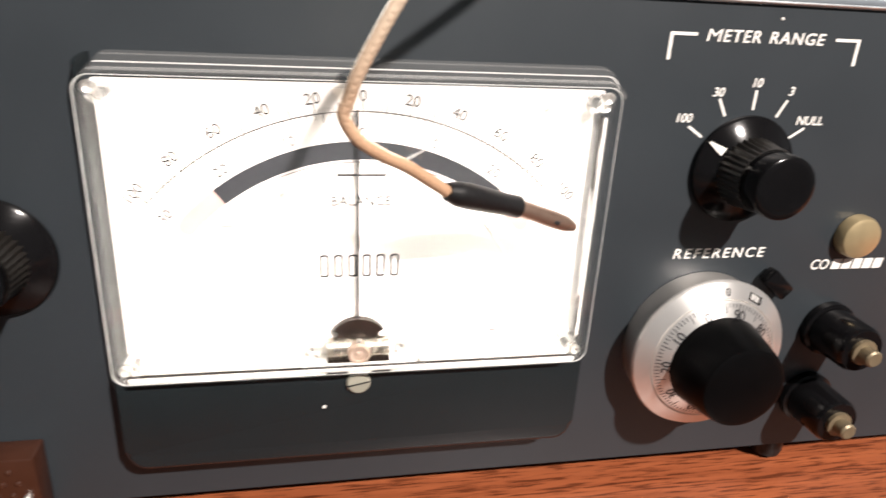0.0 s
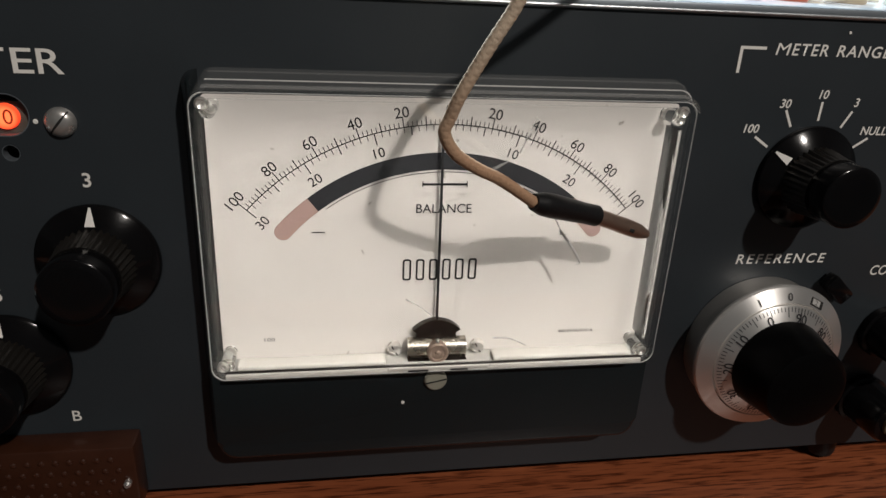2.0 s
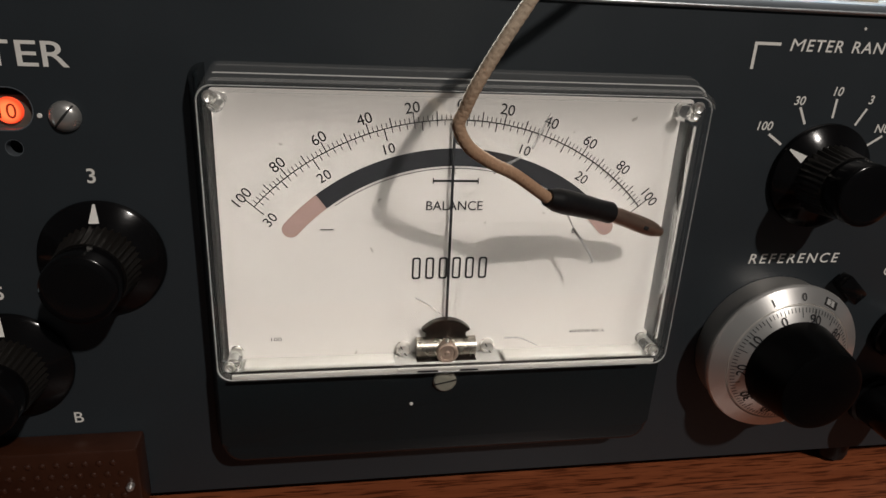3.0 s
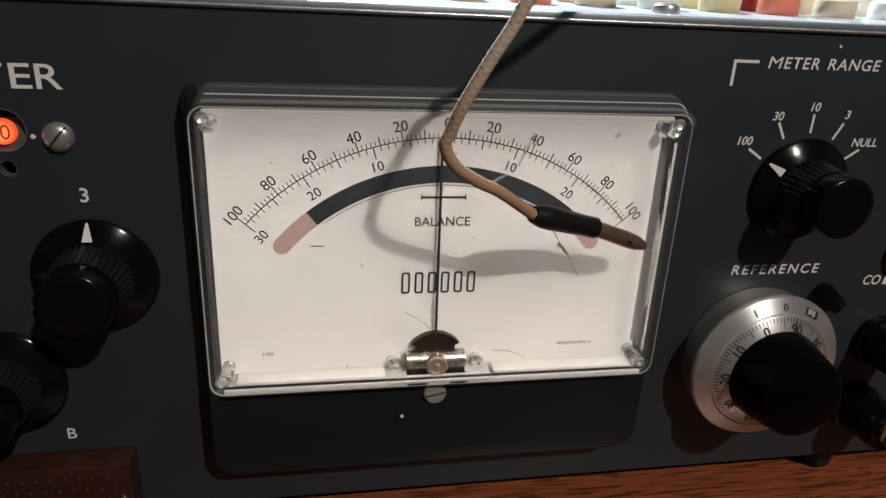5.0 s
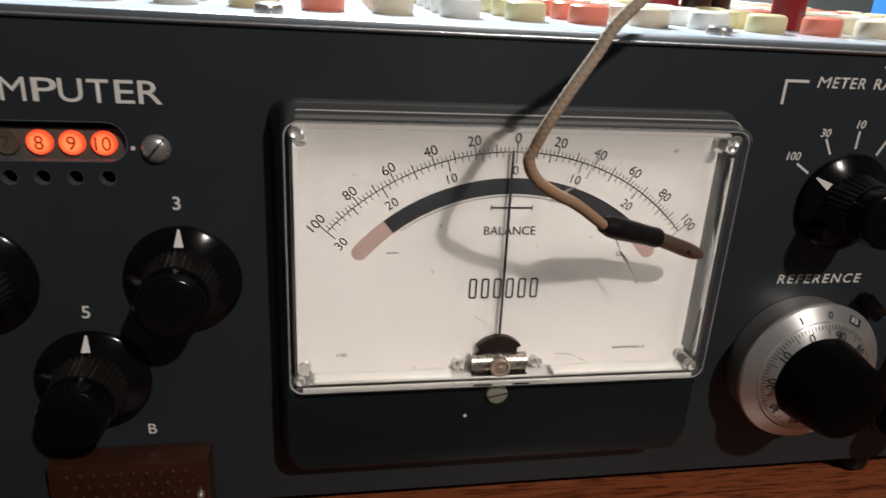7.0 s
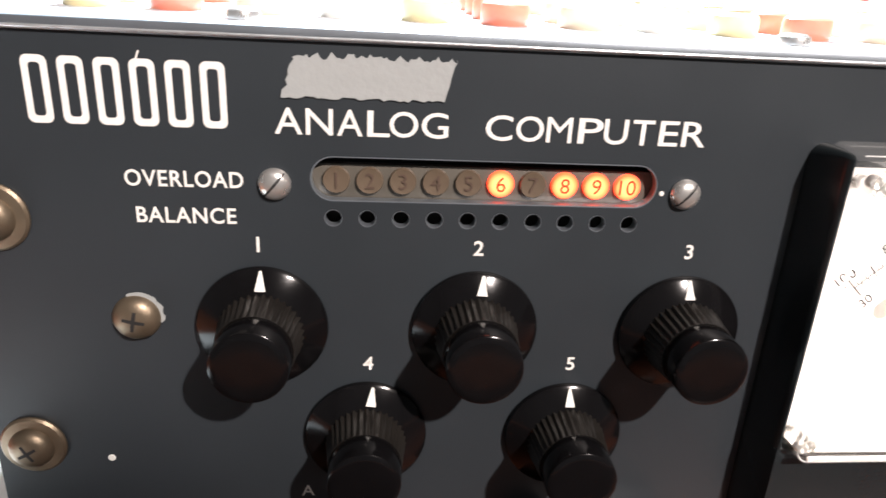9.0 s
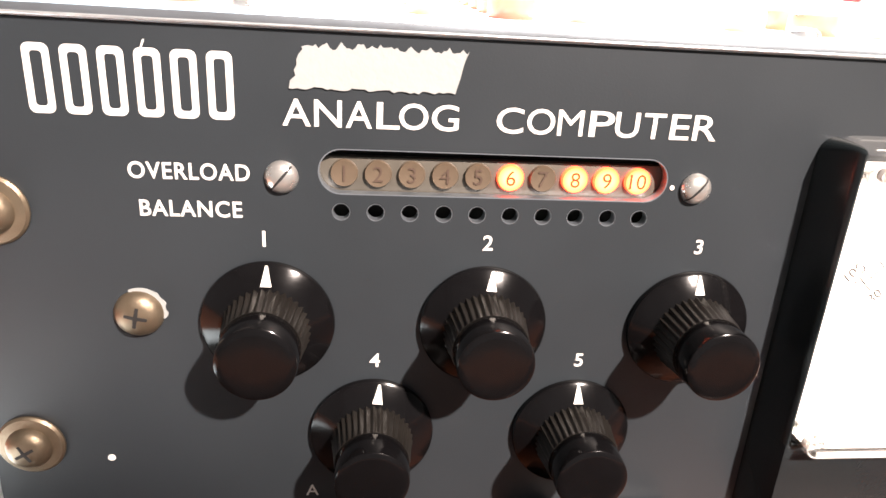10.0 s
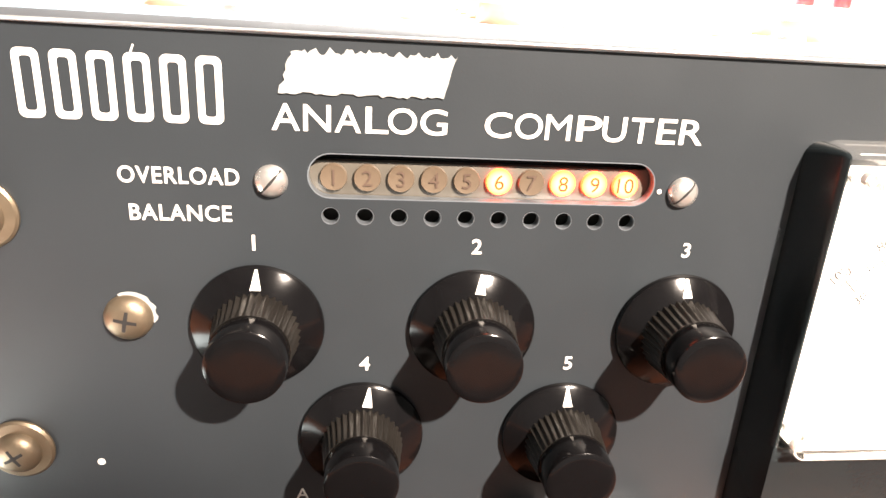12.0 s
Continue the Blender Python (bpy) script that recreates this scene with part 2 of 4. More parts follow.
def lathe(profile, seg=48, flutes=0, depth=0.0, cap=True):
    """Revolves (radius, height) rows about the axis that stands out of the panel (-y)."""
    bm = bmesh.new()
    rings = []
    for k, (r, h, *fl) in enumerate(profile):
        ring = []
        for i in range(seg):
            a = 2 * math.pi * i / seg
            rr = r * (1 - depth * (0.5 + 0.5 * math.cos(flutes * a))) if fl and flutes else r
            ring.append(bm.verts.new((rr * math.cos(a), -h, rr * math.sin(a))))
        rings.append(ring)
    for a, b in zip(rings, rings[1:]):
        for i in range(seg):
            bm.faces.new((a[i], a[(i + 1) % seg], b[(i + 1) % seg], b[i]))
    if cap:
        bm.faces.new(rings[-1])
        bm.faces.new(rings[0][::-1])
    return bm


def flat(loops, depth=0.0):
    """A plate cut along closed (x, z) outlines; the first is the rim, the others are holes. It faces -y, and is depth thick behind y = 0."""
    cu = bpy.data.curves.new("outline", "CURVE")
    cu.dimensions, cu.fill_mode, cu.extrude = "2D", "BOTH", depth / 2
    for loop in loops:
        s = cu.splines.new("POLY")
        s.points.add(len(loop) - 1)
        for p, (x, z) in zip(s.points, loop):
            p.co = (x, z, 0, 1)
        s.use_cyclic_u = True
    return curve_mesh(cu, depth / 2)


def curve_mesh(cu, back=0.0):
    ob = new("outline", cu)
    dg = bpy.context.evaluated_depsgraph_get()
    me = bpy.data.meshes.new_from_object(ob.evaluated_get(dg))
    bpy.data.objects.remove(ob)
    bpy.data.curves.remove(cu)
    me.transform(Matrix(((1, 0, 0, 0), (0, 0, -1, back), (0, 1, 0, 0), (0, 0, 0, 1))))
    return me


def words(text, x0, x1, z0, z1, shear=0.0, bold=0.0, space=1.0):
    """Flat lettering fitted between x0 and x1, z0 and z1; with x1 None it keeps its own width, centred on x0."""
    cu = bpy.data.curves.new("lettering", "FONT")
    cu.body, cu.size, cu.shear, cu.offset = text, 1.0, shear, bold
    cu.resolution_u, cu.space_character = 4, space
    me = curve_mesh(cu)
    lo = [min(v.co[i] for v in me.vertices) for i in (0, 2)]
    hi = [max(v.co[i] for v in me.vertices) for i in (0, 2)]
    sz = (z1 - z0) / (hi[1] - lo[1])
    sx = sz if x1 is None else (x1 - x0) / (hi[0] - lo[0])
    ox = x0 - sx * (hi[0] + lo[0]) / 2 if x1 is None else x0 - sx * lo[0]
    for v in me.vertices:
        v.co = (ox + sx * v.co.x, 0, z0 + sz * (v.co.z - lo[1]))
    return me


def circle(x, z, r, n=28):
    return [(x + r * math.cos(2 * math.pi * i / n), z + r * math.sin(2 * math.pi * i / n)) for i in range(n)]


def pill(x0, x1, z0, z1, r, n=8):
    out = []
    for cx, cz, a0 in ((x1 - r, z1 - r, 0), (x0 + r, z1 - r, 90), (x0 + r, z0 + r, 180), (x1 - r, z0 + r, 270)):
        out += [(cx + r * math.cos(radians(a0 + 90 * i / n)), cz + r * math.sin(radians(a0 + 90 * i / n))) for i in range(n + 1)]
    return out


def quads(rows):
    """Flat bars facing -y from (x, z) corner rows."""
    bm = bmesh.new()
    for row in rows:
        bm.faces.new([bm.verts.new((x, 0, z)) for x, z in row])
    for f in bm.faces:
        if f.normal.y > 0:
            f.normal_flip()
    me = bpy.data.meshes.new("bars")
    bm.to_mesh(me)
    bm.free()
    return me


def bar(x0, z0, x1, z1, w):
    d = Vector((x1 - x0, z1 - z0)).normalized() * w / 2
    return [(x0 - d.y, z0 + d.x), (x0 + d.y, z0 - d.x), (x1 + d.y, z1 - d.x), (x1 - d.y, z1 + d.x)]


def sweep(points, radius, seg=12, steps=10, braid=0.0, pitch=0.0016):
    """A round cord along a smooth line through points; radius may be a list along it; braid gives a woven relief."""
    P = [Vector(p) for p in points]
    P = [2 * P[0] - P[1]] + P + [2 * P[-1] - P[-2]]
    line = []
    for i in range(1, len(P) - 2):
        a, b, c, d = P[i - 1:i + 3]
        for k in range(steps):
            t = k / steps
            line.append(0.5 * ((2 * b) + (c - a) * t + (2 * a - 5 * b + 4 * c - d) * t * t + (3 * b - a - 3 * c + d) * t ** 3))
    line.append(P[-2])
    if braid:
        far = np.concatenate(([0], np.cumsum([(b - a).length for a, b in zip(line, line[1:])])))
        even = np.arange(0, far[-1], pitch / 10)
        line = [Vector(c) for c in zip(*(np.interp(even, far, [p[i] for p in line]) for i in range(3)))] + [P[-2]]
    bm = bmesh.new()
    side, rings, run = Vector((0, 0, 1)), [], 0.0
    for i, p in enumerate(line):
        t = (line[min(i + 1, len(line) - 1)] - line[max(i - 1, 0)]).normalized()
        u = (side - t * side.dot(t)).normalized()
        v = t.cross(u)
        side = u
        run += (p - line[i - 1]).length if i else 0
        f = i / (len(line) - 1) * (len(radius) - 1) if isinstance(radius, list) else 0
        r = radius if not isinstance(radius, list) else radius[int(f)] * (1 - f % 1) + radius[min(int(f) + 1, len(radius) - 1)] * (f % 1)
        ring = []
        for j in range(seg):
            a = 2 * math.pi * j / seg
            w = r * (1 + braid * max(math.sin(3 * a + run * 2 * math.pi / pitch), math.sin(3 * a - run * 2 * math.pi / pitch)))
            ring.append(bm.verts.new(p + u * w * math.cos(a) + v * w * math.sin(a)))
        rings.append(ring)
    for a, b in zip(rings, rings[1:]):
        for j in range(seg):
            bm.faces.new((a[j], a[(j + 1) % seg], b[(j + 1) % seg], b[j]))
    bm.faces.new(rings[0][::-1])
    bm.faces.new(rings[-1])
    return bm


def at(x, h, z, turn=0.0):
    """A place on the panel, h in front of it, turned clockwise as seen from the front."""
    return pose(x, -h, z, 0, turn, 0)


# ---- the room ----
TABLE = -0.016
room = [("floor", (-2.0, 2.0, -2.4, 1.4, -0.80, -0.75), CARPET), ("ceiling", (-2.0, 2.0, -2.4, 1.4, 1.70, 1.75), CEIL),
        ("wall_north", (-2.0, 2.0, 1.4, 1.5, -0.80, 1.75), PALE_WALL), ("wall_south", (-2.0, 2.0, -2.5, -2.4, -0.80, 1.75), WALL),
        ("wall_west", (-2.1, -2.0, -2.5, 1.5, -0.80, 1.75), WALL), ("wall_east", (2.0, 2.1, -2.5, 1.5, -0.80, 1.75), WALL)]
for name, size, mat in room:
    tagged(part(name, box(*size), mat, None), kind="structure", label="plain painted room surface" if "floor" not in name else "dark carpeted floor", category=name.split("_")[0])

desk = tagged(new("desk"), "red-brown wood veneer desk under the computer", "desk")
part("tabletop", box(-0.85, 0.85, -0.20, 0.62, TABLE - 0.03, TABLE, 0.002), WOOD, desk)
for dx in (-0.80, 0.75):
    for dy in (-0.18, 0.53):
        part("leg", box(dx, dx + 0.05, dy, dy + 0.05, -0.75, TABLE - 0.03, 0.002), WOOD, desk)

# ---- the computer ----
computer = tagged(new("analog_computer"), "vintage charcoal-painted analog computer with knobs, meter and lamps", "analog computer")
LEFT, RIGHT, LOW, TOP = -0.269, 0.262, -0.006, 0.1535
HOLES = [-0.1758 + 0.00864 * i for i in range(10)]
LAMPS = [-0.1752 + 0.00848 * i for i in range(10)]
rim = pill(LEFT, RIGHT, LOW, TOP, 0.0012, 3)
panel = part("front_panel", shade(flat([rim, pill(-0.1815, -0.0918, 0.1150, 0.1266, 0.0057)] + [circle(x, 0.1105, 0.0023) for x in HOLES], 0.003), 30), PAINT, computer, "charcoal painted metal front panel")
part("case_body", box(LEFT + 0.006, RIGHT - 0.006, 0.014, 0.42, LOW + 0.002, TOP - 0.0025, 0.002), PAINT, computer)
# solid dark sheet added as the shade behind the lamp slot and holes
part("shade_backing", box(-0.19, -0.083, 0.0075, 0.0125, 0.104, 0.130), DARK, computer)
for fx in (-0.235, 0.1845):
    for fy in (0.007, 0.38):
        part("foot", lathe([(0.0058, 0), (0.0058, 0.008), (0.0052, 0.010)], 24), RUBBER, computer, m=pose(fx, fy, LOW + 0.002, 90))
edge = part("edge_strip", box(LEFT, RIGHT, -0.0012, 0.0050, TOP + 0.0002, TOP + 0.0033, 0.0006), EDGE, computer, "dull aluminium strip along the top edge")
# paler rounded lower edge: the strip's edge highlight is put into its colour
bead = bmesh.new()
rows = [[bead.verts.new((x, -0.0011 - 0.0004 * math.sin(radians(a)), TOP + 0.0010 - 0.0004 * math.cos(radians(a)))) for x in np.linspace(LEFT + 0.0004, RIGHT - 0.0004, 60)] for a in range(0, 181, 30)]
for one, two in zip(rows, rows[1:]):
    for k in range(59):
        bead.faces.new((one[k], one[k + 1], two[k + 1], two[k]))
for v in bead.verts:
    v.co.z += 0.00012 * noise.noise((v.co.x * 160, 3.0, 0.0))
part("edge_bead", bead, BEAD, edge, "worn bead under the strip, highlight put into its colour")
SLOPE = 0.036  # the board rises gently towards the back
deck_bm = box(LEFT + 0.002, RIGHT - 0.002, 0.0051, 0.42, TOP - 0.002, TOP + 0.0032, 0.0004)
for v in deck_bm.verts:
    if v.co.z > TOP:
        v.co.z += SLOPE * (v.co.y - 0.0051)
deck = part("deck", deck_bm, DECK, computer, "white patch board on top of the computer")

# lettering
GAP = 0.00018


def letter(text, x0, x1, z0, z1, shear=0.0, bold=0.0, space=1.0):
    return part("lettering", words(text, x0, x1, z0, z1, shear, bold, space), PRINT, panel, "white printed lettering", at(0, GAP, 0))


def spaced(text, x0, step, spans, z0, z1):
    """One word, each letter fitted to its own span."""
    bm_word = bmesh.new()
    for ch, (a, b) in zip(text, spans):
        me = words(ch, x0 + step * a, x0 + step * b, z0, z1, 0, 0.0 if ch == "M" else 0.006)
        bm_word.from_mesh(me)
        bpy.data.meshes.remove(me)
    me = bpy.data.meshes.new("lettering")
    bm_word.to_mesh(me)
    bm_word.free()
    return part("lettering", me, PRINT, panel, "white printed lettering", at(0, GAP, 0))


spaced("ANALOG", -0.1897, 0.0001384, [(0, 48), (54, 101), (108, 153), (161, 201), (200, 251), (257, 305)], 0.1318, 0.1382)
spaced("COMPUTER", -0.1382, 0.0001441, [(0, 47), (53, 102), (107, 152), (163, 207), (209, 252), (260, 299), (309, 344), (351, 395)], 0.1318, 0.1382)
letter("OVERLOAD", -0.2262, -0.1978, 0.1178, 0.1220, 0, 0.016, 1.10)
letter("BALANCE", -0.2243, -0.2000, 0.1084, 0.1126, 0, 0.016, 1.10)
for text, x, z in (("1", -0.1950, 0.1030), ("2", -0.1378, 0.1030), ("3", -0.0800, 0.1030), ("4", -0.1665, 0.0683), ("5", -0.1090, 0.0683)):
    letter(text, x, None, z - 0.0021, z + 0.0021, 0, 0.016)
letter("A", -0.1838, None, 0.0232, 0.0270, 0, 0.008)
letter("B", -0.0935, None, 0.0235, 0.0273, 0, 0.008)
letter("M", 0.1208, 0.1256, 0.1428, 0.1463, 0.12)
letter("ETER", 0.1262, 0.1385, 0.1428, 0.1463, 0.12, 0.012, 1.18)
letter("RANGE", 0.1415, 0.1602, 0.1428, 0.1463, 0.12, 0.012, 1.15)
letter("REFERENCE", 0.1232, 0.1570, 0.0735, 0.0771, 0.14, 0.012, 1.30)
letter("CO", 0.1765, 0.1835, 0.0682, 0.0720, 0.16, 0.012)
part("lettering_bar", quads([[(0.1845 + 0.0042 * i, 0.0682), (0.1880 + 0.0042 * i, 0.0682), (0.1886 + 0.0042 * i, 0.0720), (0.1851 + 0.0042 * i, 0.0720)] for i in range(5)]), PRINT, panel, "", at(0, GAP, 0))
for text, x, z, s in (("100", 0.1183, 0.1202, 0.16), ("30", 0.1282, 0.1282, 0.16), ("10", 0.1408, 0.1313, 0.16), ("3", 0.1530, 0.1290, 0.16), ("NULL", 0.1618, 0.1200, 0.16)):
    letter(text, x, None, z - 0.0014, z + 0.0014, s, 0.016)
RANGE = (0.1408, 0.1043)
for x, z in ((0.1201, 0.1176), (0.1288, 0.1262), (0.1408, 0.1290), (0.1522, 0.1262), (0.1604, 0.1176)):
    d = Vector((RANGE[0] - x, RANGE[1] - z)).normalized() * 0.0060
    part("range_mark", quads([bar(x, z, x + d.x, z + d.y, 0.0008)]), PRINT, panel, "", at(0, GAP, 0))
for s in (-1, 1):
    cx = 0.1408
    x_in, x_out = cx + s * 0.0232, cx + s * 0.0318
    part("bracket", quads([[(x_in, 0.1442), (x_in, 0.1451), (x_out, 0.1451), (x_out, 0.1442)], [(x_out, 0.1442), (x_out, 0.1372), (x_out - s * 0.0010, 0.1372), (x_out - s * 0.0010, 0.1442)]]), PRINT, panel, "", at(0, GAP, 0))
# maker's mark as six plain tall outlines
for i in range(6):
    x0 = -0.2462 + 0.00795 * i
    part("maker_mark", flat([pill(x0, x0 + 0.0058, 0.1326, 0.1482, 0.0016, 5), pill(x0 + 0.0016, x0 + 0.0042, 0.1343, 0.1465, 0.0008, 4)]), PRINT, panel, "plain white outlined bar", at(0, GAP, 0))
for x, z, r in ((-0.2386, 0.0375, 0.0011), (-0.0905, 0.1192, 0.0007), (0.1443, 0.1500, 0.0005)):
    part("paint_dot", lathe([(r, 0), (r * 0.8, 0.0002)], 12), PRINT, panel, "", at(x, 0.0001, z))

part("scratch", quads([bar(-0.2198, 0.1500, -0.2207, 0.1478, 0.0004), bar(-0.2207, 0.1478, -0.2217, 0.1462, 0.0003)]), PRINT, panel, "thin pale scratch in the paint", at(0, GAP + 0.0001, 0))

# the torn tape
rng = random.Random(4)
tape = [(-0.1880 + 0.0392 * i / 40, 0.1408 + rng.uniform(-0.0004, 0.0004)) for i in range(41)]
tape += [(-0.1488 + 0.0026 * i / 6 + rng.uniform(-0.0002, 0.0002), 0.1408 + 0.0100 * i / 6) for i in range(1, 7)]
tape += [(-0.1462 - 0.0388 * i / 60, 0.1506 + 0.0004 * math.sin(i) + rng.uniform(-0.0006, 0.0006)) for i in range(61)]
tape += [(-0.1850 - 0.0004 * i + rng.uniform(-0.0004, 0.0006), 0.1496 - 0.0012 * i) for i in range(7)]
part("paper_tape", flat([tape], 0.0003), TAPE, panel, "torn strip of greyish white paper tape", at(0, 0.0005, 0))

# lamps in the slot
part("lamp_strip", box(-0.1835, -0.0900, 0.0034, 0.0060, 0.1120, 0.1240, 0.0003), AMBER, computer, "brownish translucent strip behind the lamp slot")
lamp_mesh = mesh_of("lamp", lathe([(0.0035, 0), (0.0035, 0.0010), (0.0033, 0.0014), (0.0028, 0.0013), (0.0001, 0.0012)], 32))
glow_mesh = lamp_mesh.copy()
lamp_mesh.materials.append(LAMP_OFF)
glow_mesh.materials.append(LAMP_ON)
for i, x in enumerate(LAMPS):
    lit = i + 1 in (6, 8, 9, 10)
    bulb = part("indicator_lamp", glow_mesh if lit else lamp_mesh, None, computer, "glowing orange numbered lamp" if lit else "unlit brownish numbered lamp", at(x, -0.0036, 0.1199))
    part("digit", words(str(i + 1), x if i < 9 else x - 0.0001, None, 0.1179, 0.1219, 0, 0.0), DIGIT_ON if lit else DIGIT_OFF, bulb, "", pose(-x, -0.00155, -0.1199))
part("slot_rim", shade(flat([pill(-0.1815, -0.0918, 0.1150, 0.1266, 0.0057), pill(-0.1812, -0.0921, 0.1153, 0.1263, 0.0054)], 0.0030)), EDGE, panel, "bare metal edge of the slot", at(0, -0.0001, 0))
rim_me = shade(flat([circle(0, 0, 0.00229), circle(0, 0, 0.00212)], 0.0030))
rim_me.materials.append(EDGE)
for x in HOLES:
    part("hole_rim", rim_me, None, panel, "", at(x, -0.0001, 0.1105))

# knobs
skirt_me = mesh_of("skirt", lathe([(0.0171, 0.0004), (0.0173, 0.0012), (0.0171, 0.0020), (0.0164, 0.0026), (0.0108, 0.0052), (0.0100, 0.0056)], 72))
skirt_me.materials.append(BAKELITE)
grip_me = mesh_of("grip", lathe([(0.0114, 0.0048, 1), (0.0107, 0.0090, 1), (0.0102, 0.0140, 1), (0.0099, 0.0152)], 216, 36, 0.065))
grip_me.materials.append(GRIP)
cap_me = mesh_of("cap", lathe([(0.0096, 0.0148), (0.0098, 0.0152), (0.0097, 0.0222), (0.0095, 0.0230), (0.0090, 0.0234), (0.0076, 0.0235), (0.0040, 0.02345), (0.0001, 0.0234)], 64))
cap_me.materials.append(BAKELITE)
wedge = bmesh.new()
wv = [wedge.verts.new(c) for c in ((-0.0014, -0.00485, 0.0118), (0.0014, -0.00485, 0.0118), (0.0003, -0.0029, 0.0168), (-0.0003, -0.0029, 0.0168))]
wedge.faces.new(wv)
wedge_me = bpy.data.meshes.new("pointer")
wedge.to_mesh(wedge_me)
wedge.free()
wedge_me.materials.append(PRINT)


def knob(x, z, turn, label):
    k = part("knob", skirt_me, None, computer, label, at(x, 0, z, turn))
    part("grip", grip_me, None, k, "fluted black grip")
    part("cap", cap_me, None, k)
    part("pointer", wedge_me, None, k, "white painted pointer")


for x, z, turn in ((-0.1945, 0.0800, 1), (-0.1375, 0.0795, 4), (-0.0795, 0.0790, 0), (-0.1668, 0.0455, 6), (-0.1090, 0.0450, 0)):
    knob(x, z, turn, "black bakelite knob with skirt and white pointer")
knob(RANGE[0], RANGE[1], -57, "black range knob turned to one hundred")

# turns-counting dial
DX, DZ = 0.1363, 0.0428
dial = part("reference_dial", lathe([(0.0258, 0.0003), (0.0259, 0.0040), (0.0262, 0.0088)], 128), SIDE, computer, "spun aluminium turns-counting dial", at(DX, 0, DZ))
part("bevel_ring", lathe([(0.0260, 0.0085), (0.0271, 0.0094), (0.0273, 0.0106), (0.0269, 0.0114), (0.0222, 0.0138), (0.0218, 0.0132), (0.0210, 0.0130)], 128), ALU, dial, "bright bevelled aluminium ring")
part("scale_ring", lathe([(0.0215, 0.0125), (0.0215, 0.0140), (0.0210, 0.0143), (0.0160, 0.0166), (0.0150, 0.0168)], 96), ALU, dial, "engraved aluminium ring")
part("hub", lathe([(0.0168, 0.0155), (0.0164, 0.0180), (0.0143, 0.0300), (0.0136, 0.0318), (0.0120, 0.0324), (0.0001, 0.0324)], 64), HUB, dial, "matt black plastic hub")
tick_rows = bmesh.new()
for i in range(100):
    a = radians(3.6 * i)
    r0, r1 = 0.0210, 0.0210 - (0.0030 if i % 10 == 0 else 0.0022 if i % 5 == 0 else 0.0014)
    w = 0.00013
    cs = []
    for r, s in ((r0, -1), (r0, 1), (r1, 1), (r1, -1)):
        h = 0.0143 + (0.0210 - r) * (0.0023 / 0.0050) + 0.0001
        cs.append(tick_rows.verts.new((r * math.sin(a) + s * w * math.cos(a), -h, r * math.cos(a) - s * w * math.sin(a))))
    tick_rows.faces.new(cs)
part("scale_marks", tick_rows, INK, dial)
for i in range(10):
    a = -36 * i - 21
    t = words(str(i * 10) if i else "0", 0, None, -0.0016, 0.0016, 0, 0.006)
    slope = math.degrees(math.atan(0.0023 / 0.0050))
    part("scale_number", t, INK, dial, "", pose(0, 0, 0, 0, a, 0) @ pose(0, -0.01600, 0.0178, -slope, 0, 0))
for text, a in (("1", -24), ("0", 2)):
    part("turn_number", words(text, 0, None, -0.0013, 0.0013), INK, dial, "", pose(0, 0, 0, 0, a, 0) @ pose(0, -0.01310, 0.0242, -27, 0, 0))
window = part("turn_window", box(-0.0026, 0.0026, -0.0001, 0.0006, -0.0014, 0.0014, 0.0001), DARK, dial, "small counter window", pose(0, 0, 0, 0, 28, 0) @ pose(0, -0.01300, 0.0242, -27, 0, 0))
part("turn_drum", box(-0.0021, 0.0012, -0.00018, 0.0002, -0.0010, 0.0010), LIP, window)
part("turn_number", words("2", -0.0004, None, -0.0008, 0.0008), INK, window, "", pose(0, -0.00022, 0))
part("index_line", quads([bar(0, -0.0030, 0, 0.0034, 0.0003)]), INK, dial, "", pose(0, 0, 0, 0, 14, 0) @ pose(0, -0.01608, 0.0178, -math.degrees(math.atan(0.0023 / 0.0050)), 0, 0))
part("lock_lever", box(-0.0050, 0.0060, -0.0050, 0.0, -0.0030, 0.0030, 0.0010), BAKELITE, dial, "black lock lever", pose(0.0250, -0.0010, 0.0225, 0, 42, 0))

# right-hand posts and button
for x, z in ((0.1890, 0.0455), (0.1880, 0.0165)):
    post = part("binding_post", lathe([(0.0100, 0.0003), (0.0100, 0.0030), (0.0088, 0.0034), (0.0085, 0.0170), (0.0076, 0.0186)], 40), BAKELITE, computer, "black binding post", at(x, 0, z))
    part("metal_tip", lathe([(0.0046, 0.0184), (0.0046, 0.0200), (0.0030, 0.0202), (0.0030, 0.0240), (0.0024, 0.0246)], 28), OLD_BRASS, post, "tarnished brass tip")
part("button", lathe([(0.0076, 0.0003), (0.0076, 0.0030), (0.0070, 0.0044), (0.0054, 0.0050), (0.0001, 0.0053)], 40), BRASS, computer, "yellowish round button", at(0.1900, 0, 0.0810))


